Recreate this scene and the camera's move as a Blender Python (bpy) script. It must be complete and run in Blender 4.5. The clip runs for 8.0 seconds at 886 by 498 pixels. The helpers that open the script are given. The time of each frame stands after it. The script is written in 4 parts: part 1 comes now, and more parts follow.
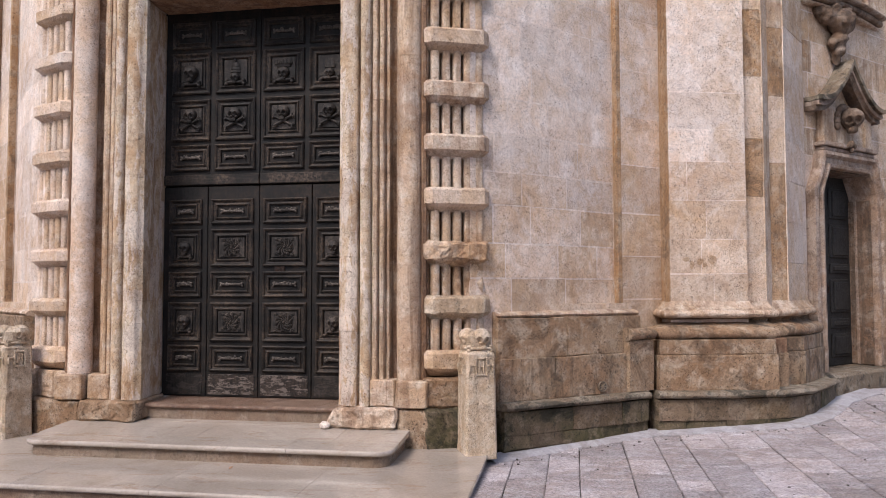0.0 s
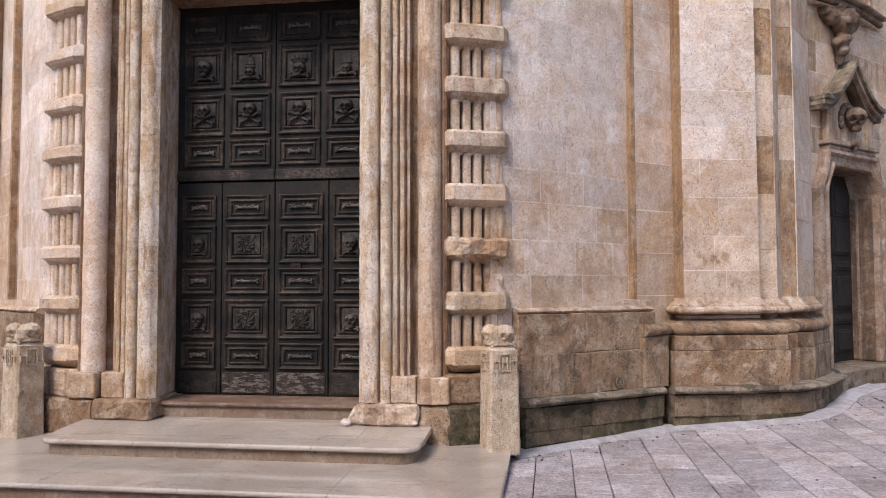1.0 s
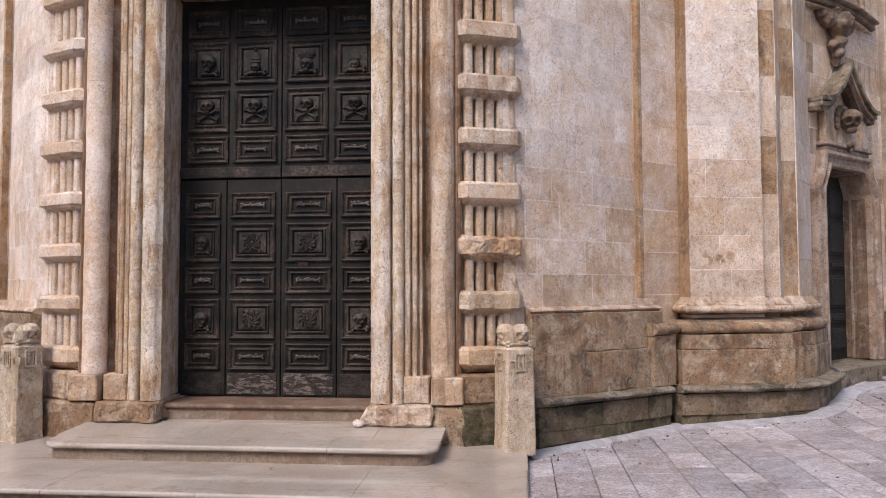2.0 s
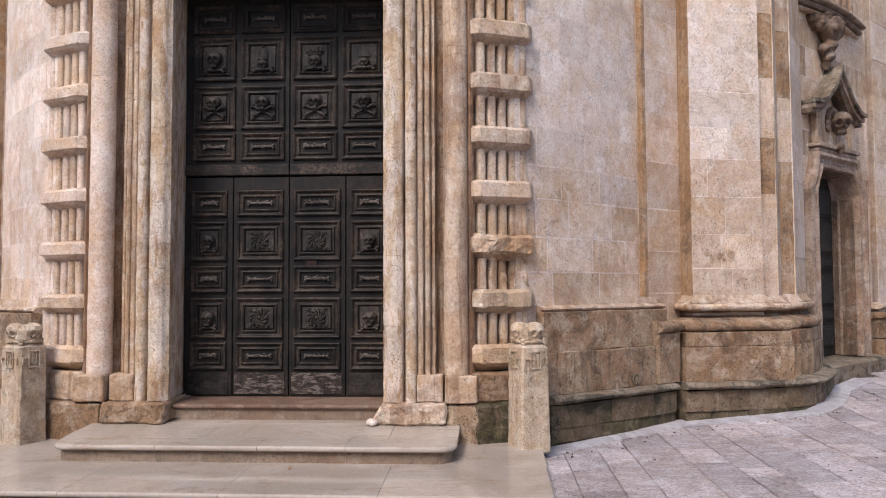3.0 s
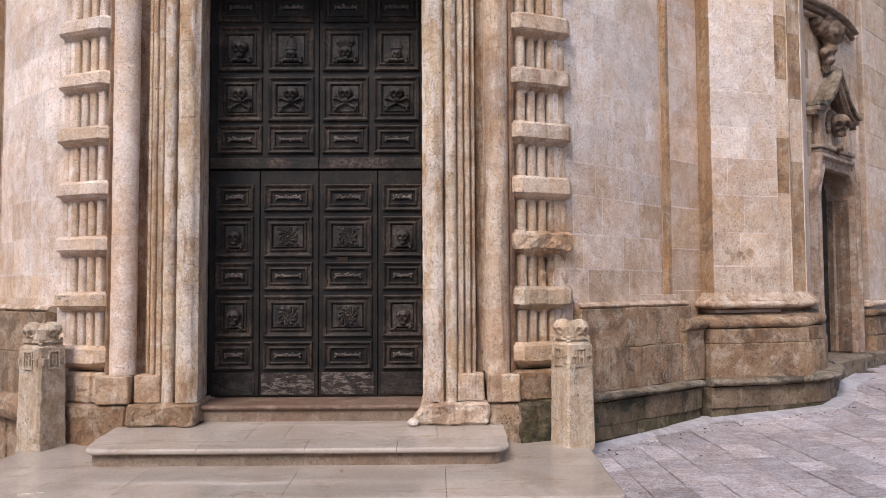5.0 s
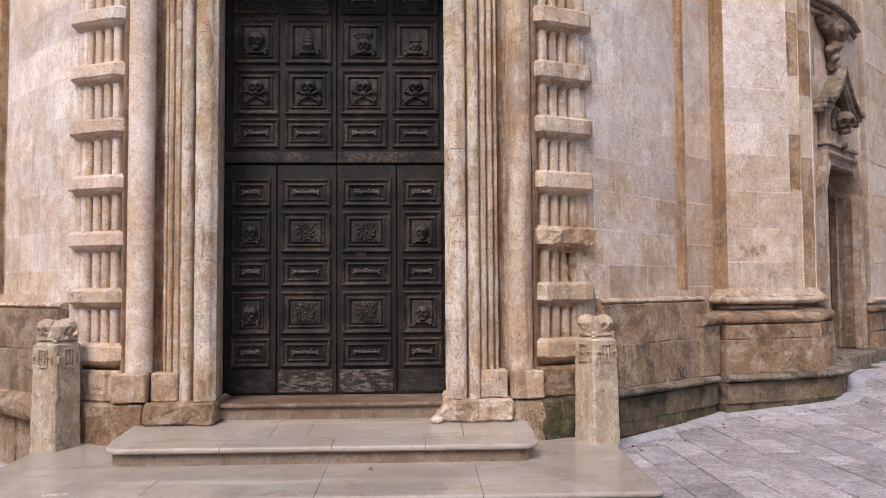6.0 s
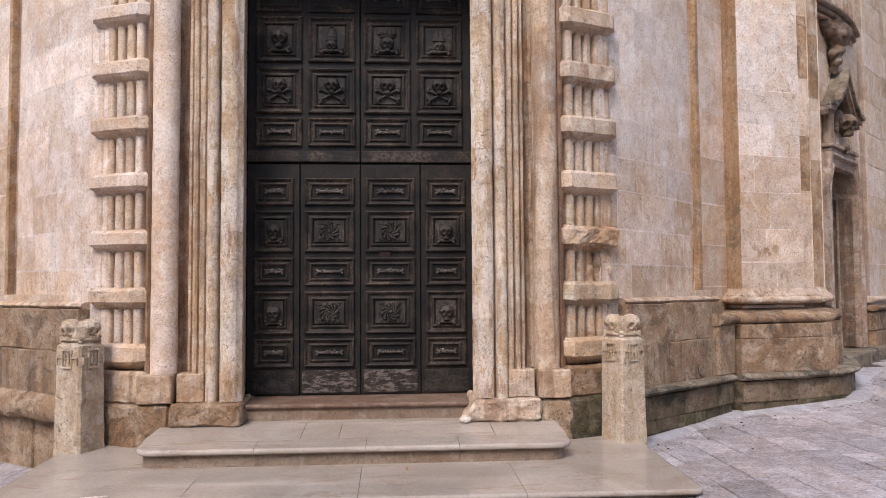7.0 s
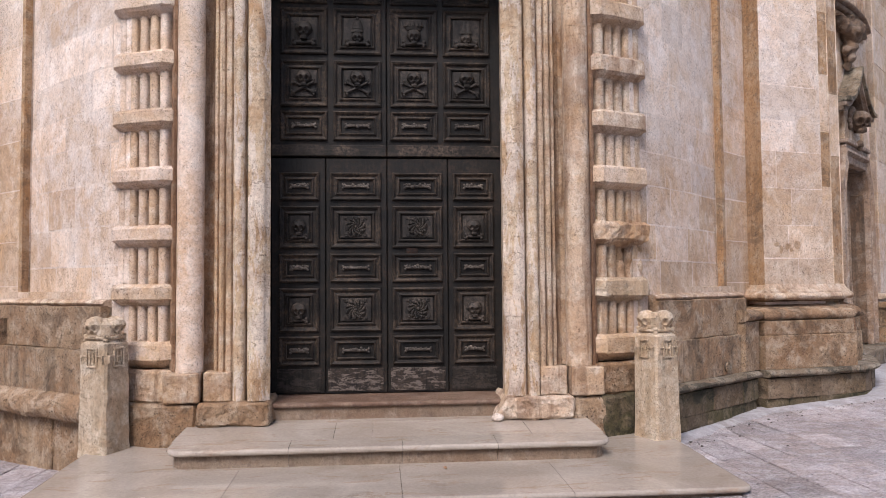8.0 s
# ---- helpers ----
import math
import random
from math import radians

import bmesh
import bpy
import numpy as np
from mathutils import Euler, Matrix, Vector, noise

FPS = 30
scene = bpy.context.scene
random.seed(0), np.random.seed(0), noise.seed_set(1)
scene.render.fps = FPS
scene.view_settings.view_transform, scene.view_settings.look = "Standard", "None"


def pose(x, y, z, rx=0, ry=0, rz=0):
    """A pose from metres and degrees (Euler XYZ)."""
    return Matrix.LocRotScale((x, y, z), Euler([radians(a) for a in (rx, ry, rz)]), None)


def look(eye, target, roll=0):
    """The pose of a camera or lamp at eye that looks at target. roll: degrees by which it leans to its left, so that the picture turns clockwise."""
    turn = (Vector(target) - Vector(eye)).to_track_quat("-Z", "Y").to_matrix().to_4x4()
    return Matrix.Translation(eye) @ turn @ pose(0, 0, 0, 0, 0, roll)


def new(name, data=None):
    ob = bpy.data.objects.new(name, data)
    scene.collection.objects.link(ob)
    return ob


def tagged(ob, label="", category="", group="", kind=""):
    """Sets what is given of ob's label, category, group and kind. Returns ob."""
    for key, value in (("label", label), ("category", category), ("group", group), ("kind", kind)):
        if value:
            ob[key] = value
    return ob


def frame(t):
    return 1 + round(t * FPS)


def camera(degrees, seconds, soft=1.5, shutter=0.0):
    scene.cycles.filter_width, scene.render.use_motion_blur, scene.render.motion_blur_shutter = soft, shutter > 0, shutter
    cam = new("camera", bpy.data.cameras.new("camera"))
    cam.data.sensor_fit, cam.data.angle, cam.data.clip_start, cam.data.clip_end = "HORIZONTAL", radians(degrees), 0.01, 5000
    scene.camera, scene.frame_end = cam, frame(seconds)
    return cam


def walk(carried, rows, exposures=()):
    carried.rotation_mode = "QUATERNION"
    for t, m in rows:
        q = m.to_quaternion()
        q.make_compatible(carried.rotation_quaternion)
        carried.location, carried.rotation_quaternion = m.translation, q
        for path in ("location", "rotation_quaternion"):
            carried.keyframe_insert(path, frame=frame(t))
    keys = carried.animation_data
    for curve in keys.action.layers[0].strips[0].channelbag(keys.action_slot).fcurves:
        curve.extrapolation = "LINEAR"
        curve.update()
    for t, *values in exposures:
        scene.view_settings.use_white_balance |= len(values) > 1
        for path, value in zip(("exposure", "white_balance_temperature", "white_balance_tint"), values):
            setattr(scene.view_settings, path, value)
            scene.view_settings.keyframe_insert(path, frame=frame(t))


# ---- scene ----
cam = camera(60.3, 8.0, soft=0.9)
METRES, EYE, TILT, LEAN, TURN = 3.7, 1.65, 0.0, 0.0, 9.7
ROWS = [
    (0.0, 0.0, 0.0, 0.0, 0.0, 2.81, 0.09),
    (0.5, -0.0604, -0.0034, -0.0032, -0.94, 2.95, 0.13),
    (1.0, -0.1174, 0.0054, -0.0081, -1.6, 2.76, 0.17),
    (1.5, -0.1729, 0.0267, -0.0109, -2.59, 2.75, 0.16),
    (3.0, -0.3543, 0.0426, -0.0163, -6.16, 2.8, 0.26),
    (3.5, -0.4149, 0.0698, -0.0219, -7.17, 2.66, 0.2),
    (4.0, -0.479, 0.0924, -0.0234, -8.03, 2.74, 0.23),
    (4.5, -0.5451, 0.0987, -0.0232, -9.21, 2.87, 0.22),
    (6.0, -0.7114, 0.1601, -0.0338, -11.74, 2.75, 0.36),
    (6.5, -0.7739, 0.1751, -0.0344, -12.57, 2.8, 0.28),
    (7.0, -0.8423, 0.1902, -0.0356, -13.49, 2.79, 0.37),
    (7.5, -0.8981, 0.22, -0.041, -14.06, 2.63, 0.34),
    (8.0, -0.9506, 0.2513, -0.041, -14.6, 2.68, 0.46),
]
walk(cam, [(t, pose(0, 0, EYE, TILT, LEAN, TURN) @ pose(METRES * x, METRES * y, METRES * z, 90 + pitch, roll, yaw)) for t, x, y, z, yaw, pitch, roll in ROWS])

# ---- world, sun, exposure ----
world = bpy.data.worlds.new("overcast_sky")
scene.world = world
world.use_nodes = True
wn = world.node_tree
sky = wn.nodes.new("ShaderNodeTexSky")
sky.sky_type = "NISHITA"
sky.sun_disc = False
sky.sun_elevation = radians(52)
sky.sun_rotation = radians(204)
sky.air_density, sky.dust_density, sky.ozone_density = 1.0, 3.0, 1.0
wn.links.new(sky.outputs[0], wn.nodes["Background"].inputs[0])
wn.nodes["Background"].inputs[1].default_value = 0.205
sun = new("sun", bpy.data.lights.new("sun", "SUN"))
sun.data.energy, sun.data.angle, sun.data.color = 2.4, radians(22), (1.0, 0.96, 0.91)
sun.matrix_world = look((-3.7, -8.2, 10.0), (0, 0, 0))
scene.view_settings.exposure = 0.18
scene.view_settings.use_white_balance = True
scene.view_settings.white_balance_temperature, scene.view_settings.white_balance_tint = 6320, 14

# ---- materials ----


def ramp(nt, fac, stops):
    n = nt.nodes.new("ShaderNodeValToRGB")
    while len(n.color_ramp.elements) < len(stops):
        n.color_ramp.elements.new(0.5)
    for e, (p, c) in zip(n.color_ramp.elements, stops):
        e.position, e.color = p, (*c, 1) if len(c) == 3 else c
    nt.links.new(fac, n.inputs[0])
    return n.outputs[0]


def tex_noise(nt, pos, scale, detail=4.0, rough=0.55, stretch=None, distort=0.0):
    if stretch:
        mp = nt.nodes.new("ShaderNodeMapping")
        mp.inputs["Scale"].default_value = stretch
        nt.links.new(pos, mp.inputs["Vector"])
        pos = mp.outputs[0]
    n = nt.nodes.new("ShaderNodeTexNoise")
    n.inputs["Scale"].default_value, n.inputs["Detail"].default_value = scale, detail
    n.inputs["Roughness"].default_value, n.inputs["Distortion"].default_value = rough, distort
    nt.links.new(pos, n.inputs["Vector"])
    return n.outputs[0]


def mix(nt, fac, a, b, how="MIX"):
    n = nt.nodes.new("ShaderNodeMix")
    n.data_type, n.blend_type = "RGBA", how
    for v, i in ((fac, 0), (a, 6), (b, 7)):
        if isinstance(v, (int, float)):
            n.inputs[i].default_value = v
        elif isinstance(v, tuple):
            n.inputs[i].default_value = (*v, 1)
        else:
            nt.links.new(v, n.inputs[i])
    return n.outputs[2]


def calc(nt, how, a, b):
    n = nt.nodes.new("ShaderNodeMath")
    n.operation = how
    for v, i in ((a, 0), (b, 1)):
        if isinstance(v, (int, float)):
            n.inputs[i].default_value = v
        else:
            nt.links.new(v, n.inputs[i])
    return n.outputs[0]


def surface(name, rough=0.85, metal=0.0):
    m = bpy.data.materials.new(name)
    m.use_nodes = True
    nt = m.node_tree
    b = nt.nodes["Principled BSDF"]
    b.inputs["Roughness"].default_value, b.inputs["Metallic"].default_value = rough, metal
    geo = nt.nodes.new("ShaderNodeNewGeometry")
    return m, nt, b, geo.outputs["Position"]


def relief(nt, b, height, strength, distance):
    n = nt.nodes.new("ShaderNodeBump")
    n.inputs["Strength"].default_value, n.inputs["Distance"].default_value = strength, distance
    nt.links.new(height, n.inputs["Height"])
    nt.links.new(n.outputs[0], b.inputs["Normal"])


def stone(name, main, pale, rust, dark, rust_amount=0.5, pale_amount=0.5, dark_amount=0.3, pits=0.5, streak=0.4, rough=0.86, vary=0.14, white=0.0, speck=1.0, bloom=0.0, ochre=0.0, bump=1.0):
    """Weathered limestone: broad stains, flaked patches with crisp edges, running stains, pits and grain."""
    m, nt, b, pos = surface(name, rough)
    speck *= 1.12
    info = nt.nodes.new("ShaderNodeObjectInfo")
    big = tex_noise(nt, pos, 1.1, 6, 0.6)
    mid = tex_noise(nt, pos, 6.0, 9, 0.68, distort=0.3)
    grain = tex_noise(nt, pos, 42.0, 6, 0.75)
    fine = tex_noise(nt, pos, 150.0, 4, 0.75)
    col = mix(nt, ramp(nt, big, [(0.5 - 0.3 * rust_amount, (0, 0, 0)), (0.62 - 0.08 * rust_amount, (1, 1, 1))]), main, rust)
    patch = tex_noise(nt, pos, 2.4, 9, 0.62, distort=0.7)
    col = mix(nt, calc(nt, "MULTIPLY", ramp(nt, patch, [(0.505, (0, 0, 0)), (0.54, (1, 1, 1))]), 0.4), col, rust)
    col = mix(nt, calc(nt, "MULTIPLY", ramp(nt, mid, [(0.60 - 0.3 * pale_amount, (0, 0, 0)), (0.66, (1, 1, 1))]), 0.85), col, pale)
    if bloom:
        wash = tex_noise(nt, pos, 0.75, 8, 0.62, distort=0.4)
        col = mix(nt, calc(nt, "MULTIPLY", ramp(nt, wash, [(0.40, (0, 0, 0)), (0.60, (1, 1, 1))]), bloom), col, (0.80, 0.705, 0.630))
    if ochre:
        warm = tex_noise(nt, pos, 1.9, 8, 0.66, stretch=(1, 1, 0.75), distort=0.5)
        col = mix(nt, calc(nt, "MULTIPLY", ramp(nt, warm, [(0.50, (0, 0, 0)), (0.60, (1, 1, 1))]), ochre), col, (0.56, 0.36, 0.19))
    if streak:
        run = tex_noise(nt, pos, 4.0, 7, 0.62, stretch=(2.2, 2.2, 0.2), distort=0.3)
        col = mix(nt, calc(nt, "MULTIPLY", ramp(nt, run, [(0.50, (0, 0, 0)), (0.60, (1, 1, 1))]), streak), col, dark)
    if white:
        lime = tex_noise(nt, pos, 4.5, 9, 0.7, stretch=(1.6, 1.6, 0.5), distort=0.6)
        col = mix(nt, calc(nt, "MULTIPLY", ramp(nt, lime, [(0.49, (0, 0, 0)), (0.53, (1, 1, 1))]), white), col, (0.78, 0.70, 0.63))
    blot = tex_noise(nt, pos, 2.2, 9, 0.72, distort=0.7)
    col = mix(nt, calc(nt, "MULTIPLY", ramp(nt, blot, [(0.53, (0, 0, 0)), (0.60, (1, 1, 1))]), dark_amount), col, dark)
    soil = tex_noise(nt, pos, 13.0, 9, 0.76)
    col = mix(nt, calc(nt, "MULTIPLY", ramp(nt, soil, [(0.55, (0, 0, 0)), (0.60, (1, 1, 1))]), 0.2 + 0.5 * dark_amount), col, dark)
    tone = calc(nt, "ADD", 1.0 - vary / 2, calc(nt, "MULTIPLY", info.outputs["Random"], vary))
    g = calc(nt, "MULTIPLY", ramp(nt, grain, [(0.36, (1 - 0.22 * speck,) * 3), (0.5, (1.0, 1.0, 1.0)), (0.66, (1 + 0.12 * speck,) * 3)]), tone)
    col = mix(nt, 1.0, col, g, "MULTIPLY")
    col = mix(nt, 1.0, col, ramp(nt, fine, [(0.36, (1 - 0.25 * speck,) * 3), (0.5, (1, 1, 1))]), "MULTIPLY")
    hole = None
    for scale, lo, hi in ((19.0, 0.13, 0.18), (42.0, 0.18, 0.25), (90.0, 0.22, 0.32)):
        vor = nt.nodes.new("ShaderNodeTexVoronoi")
        vor.inputs["Scale"].default_value = scale
        nt.links.new(tex_warp(nt, pos, 0.02), vor.inputs["Vector"])
        one = calc(nt, "MULTIPLY", ramp(nt, vor.outputs["Distance"], [(lo, (1, 1, 1)), (hi, (0, 0, 0))]),
                   ramp(nt, tex_noise(nt, pos, 2.2 + scale * 0.05, 4, 0.65), [(0.50, (0, 0, 0)), (0.56, (1, 1, 1))]))
        hole = one if hole is None else calc(nt, "MAXIMUM", hole, one)
    hole = calc(nt, "MULTIPLY", hole, pits)
    col = mix(nt, calc(nt, "MULTIPLY", hole, 0.75), col, tuple(c * 0.3 for c in dark))
    nt.links.new(col, b.inputs["Base Color"])
    h = calc(nt, "ADD", calc(nt, "MULTIPLY", grain, 0.5), calc(nt, "MULTIPLY", fine, 0.22))
    h = calc(nt, "ADD", h, calc(nt, "MULTIPLY", mid, 0.9))
    h = calc(nt, "ADD", h, calc(nt, "MULTIPLY", soil, 0.6))
    h = calc(nt, "SUBTRACT", h, calc(nt, "MULTIPLY", hole, 1.6))
    relief(nt, b, h, 1.0, 0.021 * bump)
    b.inputs["Specular IOR Level"].default_value = 0.25
    return m


def tex_warp(nt, pos, amount):
    """Bends a position a little, so that cells lose their round shape."""
    n = nt.nodes.new("ShaderNodeTexNoise")
    n.inputs["Scale"].default_value, n.inputs["Detail"].default_value = 30.0, 2.0
    nt.links.new(pos, n.inputs["Vector"])
    v = nt.nodes.new("ShaderNodeVectorMath")
    v.operation = "MULTIPLY_ADD"
    nt.links.new(n.outputs["Color"], v.inputs[0])
    v.inputs[1].default_value = (amount,) * 3
    nt.links.new(pos, v.inputs[2])
    return v.outputs[0]


PALE = stone("pale_ashlar_limestone", (0.680, 0.552, 0.462), (0.785, 0.700, 0.650), (0.600, 0.435, 0.312), (0.390, 0.275, 0.205), 0.4, 0.55, 0.15, 0.85, 0.0, vary=0.24, bloom=0.45, ochre=0.36, bump=0.7)
TAN = stone("tan_limestone", (0.575, 0.425, 0.305), (0.685, 0.560, 0.445), (0.515, 0.340, 0.208), (0.290, 0.185, 0.118), 0.45, 0.5, 0.22, 0.9, 0.12, vary=0.2, bloom=0.25, ochre=0.4, bump=0.8)
CARVED = stone("carved_portal_limestone", (0.520, 0.385, 0.270), (0.650, 0.560, 0.450), (0.430, 0.265, 0.150), (0.200, 0.108, 0.060), 0.45, 0.5, 0.35, 0.6, 0.5, bloom=0.25, ochre=0.35)
LIMED = stone("lime_streaked_limestone", (0.560, 0.430, 0.300), (0.690, 0.590, 0.460), (0.450, 0.275, 0.150), (0.230, 0.125, 0.070), 0.4, 0.6, 0.25, 0.8, 0.45, white=0.5, ochre=0.4)
MIDTONE = stone("buff_ashlar_limestone", (0.635, 0.490, 0.385), (0.750, 0.640, 0.555), (0.560, 0.385, 0.262), (0.345, 0.232, 0.165), 0.4, 0.55, 0.17, 0.8, 0.06, vary=0.22, bloom=0.4, ochre=0.42, bump=0.75)
MOULD = stone("brown_streaked_moulding_limestone", (0.480, 0.345, 0.235), (0.620, 0.515, 0.405), (0.375, 0.215, 0.115), (0.150, 0.078, 0.044), 0.5, 0.4, 0.4, 0.6, 0.65, bloom=0.15, ochre=0.3)
OCHRE = stone("ochre_stained_limestone", (0.475, 0.320, 0.200), (0.560, 0.435, 0.315), (0.400, 0.230, 0.115), (0.150, 0.098, 0.066), 0.5, 0.4, 0.5, 0.8, 0.3)
CRUST = stone("grey_crusted_limestone", (0.264, 0.215, 0.157), (0.370, 0.318, 0.250), (0.211, 0.146, 0.094), (0.053, 0.047, 0.035), 0.4, 0.4, 0.85, 0.9, 0.3)
RUSTY = stone("rust_stained_limestone", (0.333, 0.211, 0.138), (0.414, 0.299, 0.215), (0.279, 0.154, 0.086), (0.117, 0.062, 0.039), 0.6, 0.35, 0.5, 0.4, 0.6)
PLINTH = stone("weathered_plinth_limestone", (0.317, 0.224, 0.144), (0.414, 0.327, 0.243), (0.282, 0.163, 0.090), (0.097, 0.069, 0.047), 0.5, 0.45, 0.75, 1.0, 0.5)
MOSSY = stone("damp_mossy_limestone", (0.150, 0.104, 0.070), (0.245, 0.185, 0.130), (0.088, 0.074, 0.036), (0.030, 0.029, 0.019), 0.6, 0.4, 0.75, 0.7, 0.12, vary=0.5)
DAMP = stone("damp_brown_limestone", (0.205, 0.145, 0.100), (0.300, 0.230, 0.165), (0.150, 0.102, 0.058), (0.045, 0.038, 0.026), 0.5, 0.4, 0.6, 0.8, 0.1, vary=0.4)
BOLLARD = stone("bollard_limestone", (0.560, 0.450, 0.335), (0.680, 0.585, 0.470), (0.490, 0.350, 0.228), (0.252, 0.187, 0.120), 0.4, 0.5, 0.3, 0.9, 0.3)
# dark stone; also carries the shade of the side portal's reveals, soffit and skull
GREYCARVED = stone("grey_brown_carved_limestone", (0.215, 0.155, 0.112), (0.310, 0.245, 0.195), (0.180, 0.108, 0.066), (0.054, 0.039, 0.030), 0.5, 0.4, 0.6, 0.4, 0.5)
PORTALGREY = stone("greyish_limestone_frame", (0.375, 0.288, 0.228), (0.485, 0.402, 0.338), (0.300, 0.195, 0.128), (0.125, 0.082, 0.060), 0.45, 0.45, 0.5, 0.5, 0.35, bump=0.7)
PAVER = stone("grey_limestone_paving", (0.420, 0.372, 0.376), (0.565, 0.526, 0.545), (0.395, 0.326, 0.304), (0.150, 0.128, 0.130), 0.35, 0.5, 0.3, 0.5, 0.0, 0.6, 0.45, speck=2.1)
MORTAR = stone("pale_lime_mortar", (0.730, 0.610, 0.525), (0.840, 0.740, 0.660), (0.621, 0.484, 0.381), (0.415, 0.336, 0.286), 0.3, 0.5, 0.3, 0.2, 0.1)
FILLET = stone("grey_cement_fillet", (0.40, 0.38, 0.395), (0.53, 0.51, 0.53), (0.33, 0.295, 0.285), (0.26, 0.24, 0.24), 0.3, 0.5, 0.25, 0.2, 0.0, speck=0.6)
BUFFPLINTH = stone("pitted_buff_plinth_limestone", (0.365, 0.262, 0.172), (0.490, 0.390, 0.290), (0.285, 0.170, 0.095), (0.105, 0.066, 0.040), 0.55, 0.42, 0.6, 1.0, 0.12)
DIRT = stone("dark_joint_dirt", (0.09, 0.075, 0.065), (0.14, 0.12, 0.105), (0.07, 0.055, 0.045), (0.03, 0.027, 0.024), 0.4, 0.3, 0.4, 0.2, 0.0)
PLASTER = stone("plain_ochre_plaster", (0.48, 0.40, 0.32), (0.54, 0.47, 0.40), (0.42, 0.32, 0.24), (0.28, 0.22, 0.18), 0.4, 0.5, 0.2, 0.1, 0.4)


def marble():
    m, nt, b, pos = surface("polished_beige_marble", 0.22)
    info = nt.nodes.new("ShaderNodeObjectInfo")
    big = tex_noise(nt, pos, 1.1, 6, 0.6, distort=0.8)
    vein = tex_noise(nt, pos, 2.6, 8, 0.7, stretch=(0.6, 2.2, 1), distort=1.4)
    speck = tex_noise(nt, pos, 38.0, 5, 0.7)
    col = mix(nt, ramp(nt, big, [(0.35, (0, 0, 0)), (0.65, (1, 1, 1))]), (0.300, 0.248, 0.202), (0.395, 0.342, 0.292))
    col = mix(nt, ramp(nt, vein, [(0.56, (0, 0, 0)), (0.64, (0.7, 0.7, 0.7)), (0.68, (0, 0, 0))]), col, (0.28, 0.19, 0.13))
    dirt = tex_noise(nt, pos, 3.3, 7, 0.72)
    col = mix(nt, ramp(nt, dirt, [(0.58, (0, 0, 0)), (0.74, (0.55, 0.55, 0.55))]), col, (0.17, 0.125, 0.095))
    tone = calc(nt, "ADD", 0.9, calc(nt, "MULTIPLY", info.outputs["Random"], 0.18))
    g = calc(nt, "MULTIPLY", ramp(nt, speck, [(0.3, (0.85, 0.85, 0.85)), (0.7, (1.06, 1.06, 1.06))]), tone)
    nt.links.new(mix(nt, 1.0, col, g, "MULTIPLY"), b.inputs["Base Color"])
    nt.links.new(ramp(nt, dirt, [(0.3, (0.05, 0.05, 0.05)), (0.75, (0.24, 0.24, 0.24))]), b.inputs["Roughness"])
    relief(nt, b, calc(nt, "ADD", big, calc(nt, "MULTIPLY", speck, 0.08)), 0.18, 0.01)
    return m


def old_wood(name, main, worn_to, rubbed, scuff=0.0, flat=False):
    """Old dry wood with open grain, browner where the dark finish is rubbed away."""
    m, nt, b, pos = surface(name, 0.7)
    stretch = (0.3, 3.0, 3.0) if flat else (3.0, 3.0, 0.3)
    grain = tex_noise(nt, pos, 16.0, 8, 0.75, stretch=stretch, distort=0.3)
    big = tex_noise(nt, pos, 3.0, 7, 0.7)
    spot = tex_noise(nt, pos, 28.0, 6, 0.75)
    col = mix(nt, ramp(nt, grain, [(0.42, (0, 0, 0)), (0.58, (1, 1, 1))]), main, worn_to)
    rub = calc(nt, "MULTIPLY", ramp(nt, big, [(0.45, (0, 0, 0)), (0.62, (1, 1, 1))]), ramp(nt, spot, [(0.42, (0, 0, 0)), (0.58, (1, 1, 1))]))
    col = mix(nt, rub, col, rubbed)
    if scuff:
        flake = tex_noise(nt, pos, 15.0, 12, 0.78, stretch=(0.55, 1, 1.7), distort=0.25)
        col = mix(nt, calc(nt, "MULTIPLY", ramp(nt, flake, [(0.50, (0, 0, 0)), (0.545, (1, 1, 1))]), scuff), col, (0.20, 0.162, 0.138))
    nt.links.new(col, b.inputs["Base Color"])
    nt.links.new(ramp(nt, spot, [(0.35, (0.5, 0.5, 0.5)), (0.65, (0.8, 0.8, 0.8))]), b.inputs["Roughness"])
    relief(nt, b, calc(nt, "ADD", grain, calc(nt, "MULTIPLY", spot, 0.4)), 0.7, 0.006)
    b.inputs["Specular IOR Level"].default_value = 0.26
    return m


MARBLE = marble()
# riser stone, darkened all over to carry the shade at the riser's foot
SHADEDRISER = stone("reddish_shaded_riser_stone", (0.275, 0.205, 0.148), (0.350, 0.275, 0.212), (0.230, 0.152, 0.102), (0.10, 0.066, 0.048), 0.4, 0.4, 0.4, 0.1, 0.2, 0.35, speck=0.7)
# threshold tread: the dark door's reflection is put into this red-brown colour
REFLECTTREAD = stone("door_reflection_tread_stone", (0.22, 0.15, 0.11), (0.29, 0.21, 0.16), (0.16, 0.095, 0.065), (0.08, 0.05, 0.04), 0.4, 0.4, 0.4, 0.1, 0.2, 0.35, speck=0.7)
WOOD = old_wood("black_brown_old_wood", (0.0042, 0.0040, 0.0038), (0.0090, 0.0076, 0.0066), (0.032, 0.022, 0.016))
WOODEDGE = old_wood("rubbed_moulded_wood", (0.0060, 0.0052, 0.0047), (0.0185, 0.0140, 0.0110), (0.085, 0.060, 0.043), flat=True)
WOODCARVE = old_wood("rubbed_carved_wood", (0.009, 0.0080, 0.0074), (0.025, 0.0205, 0.0175), (0.092, 0.072, 0.058))
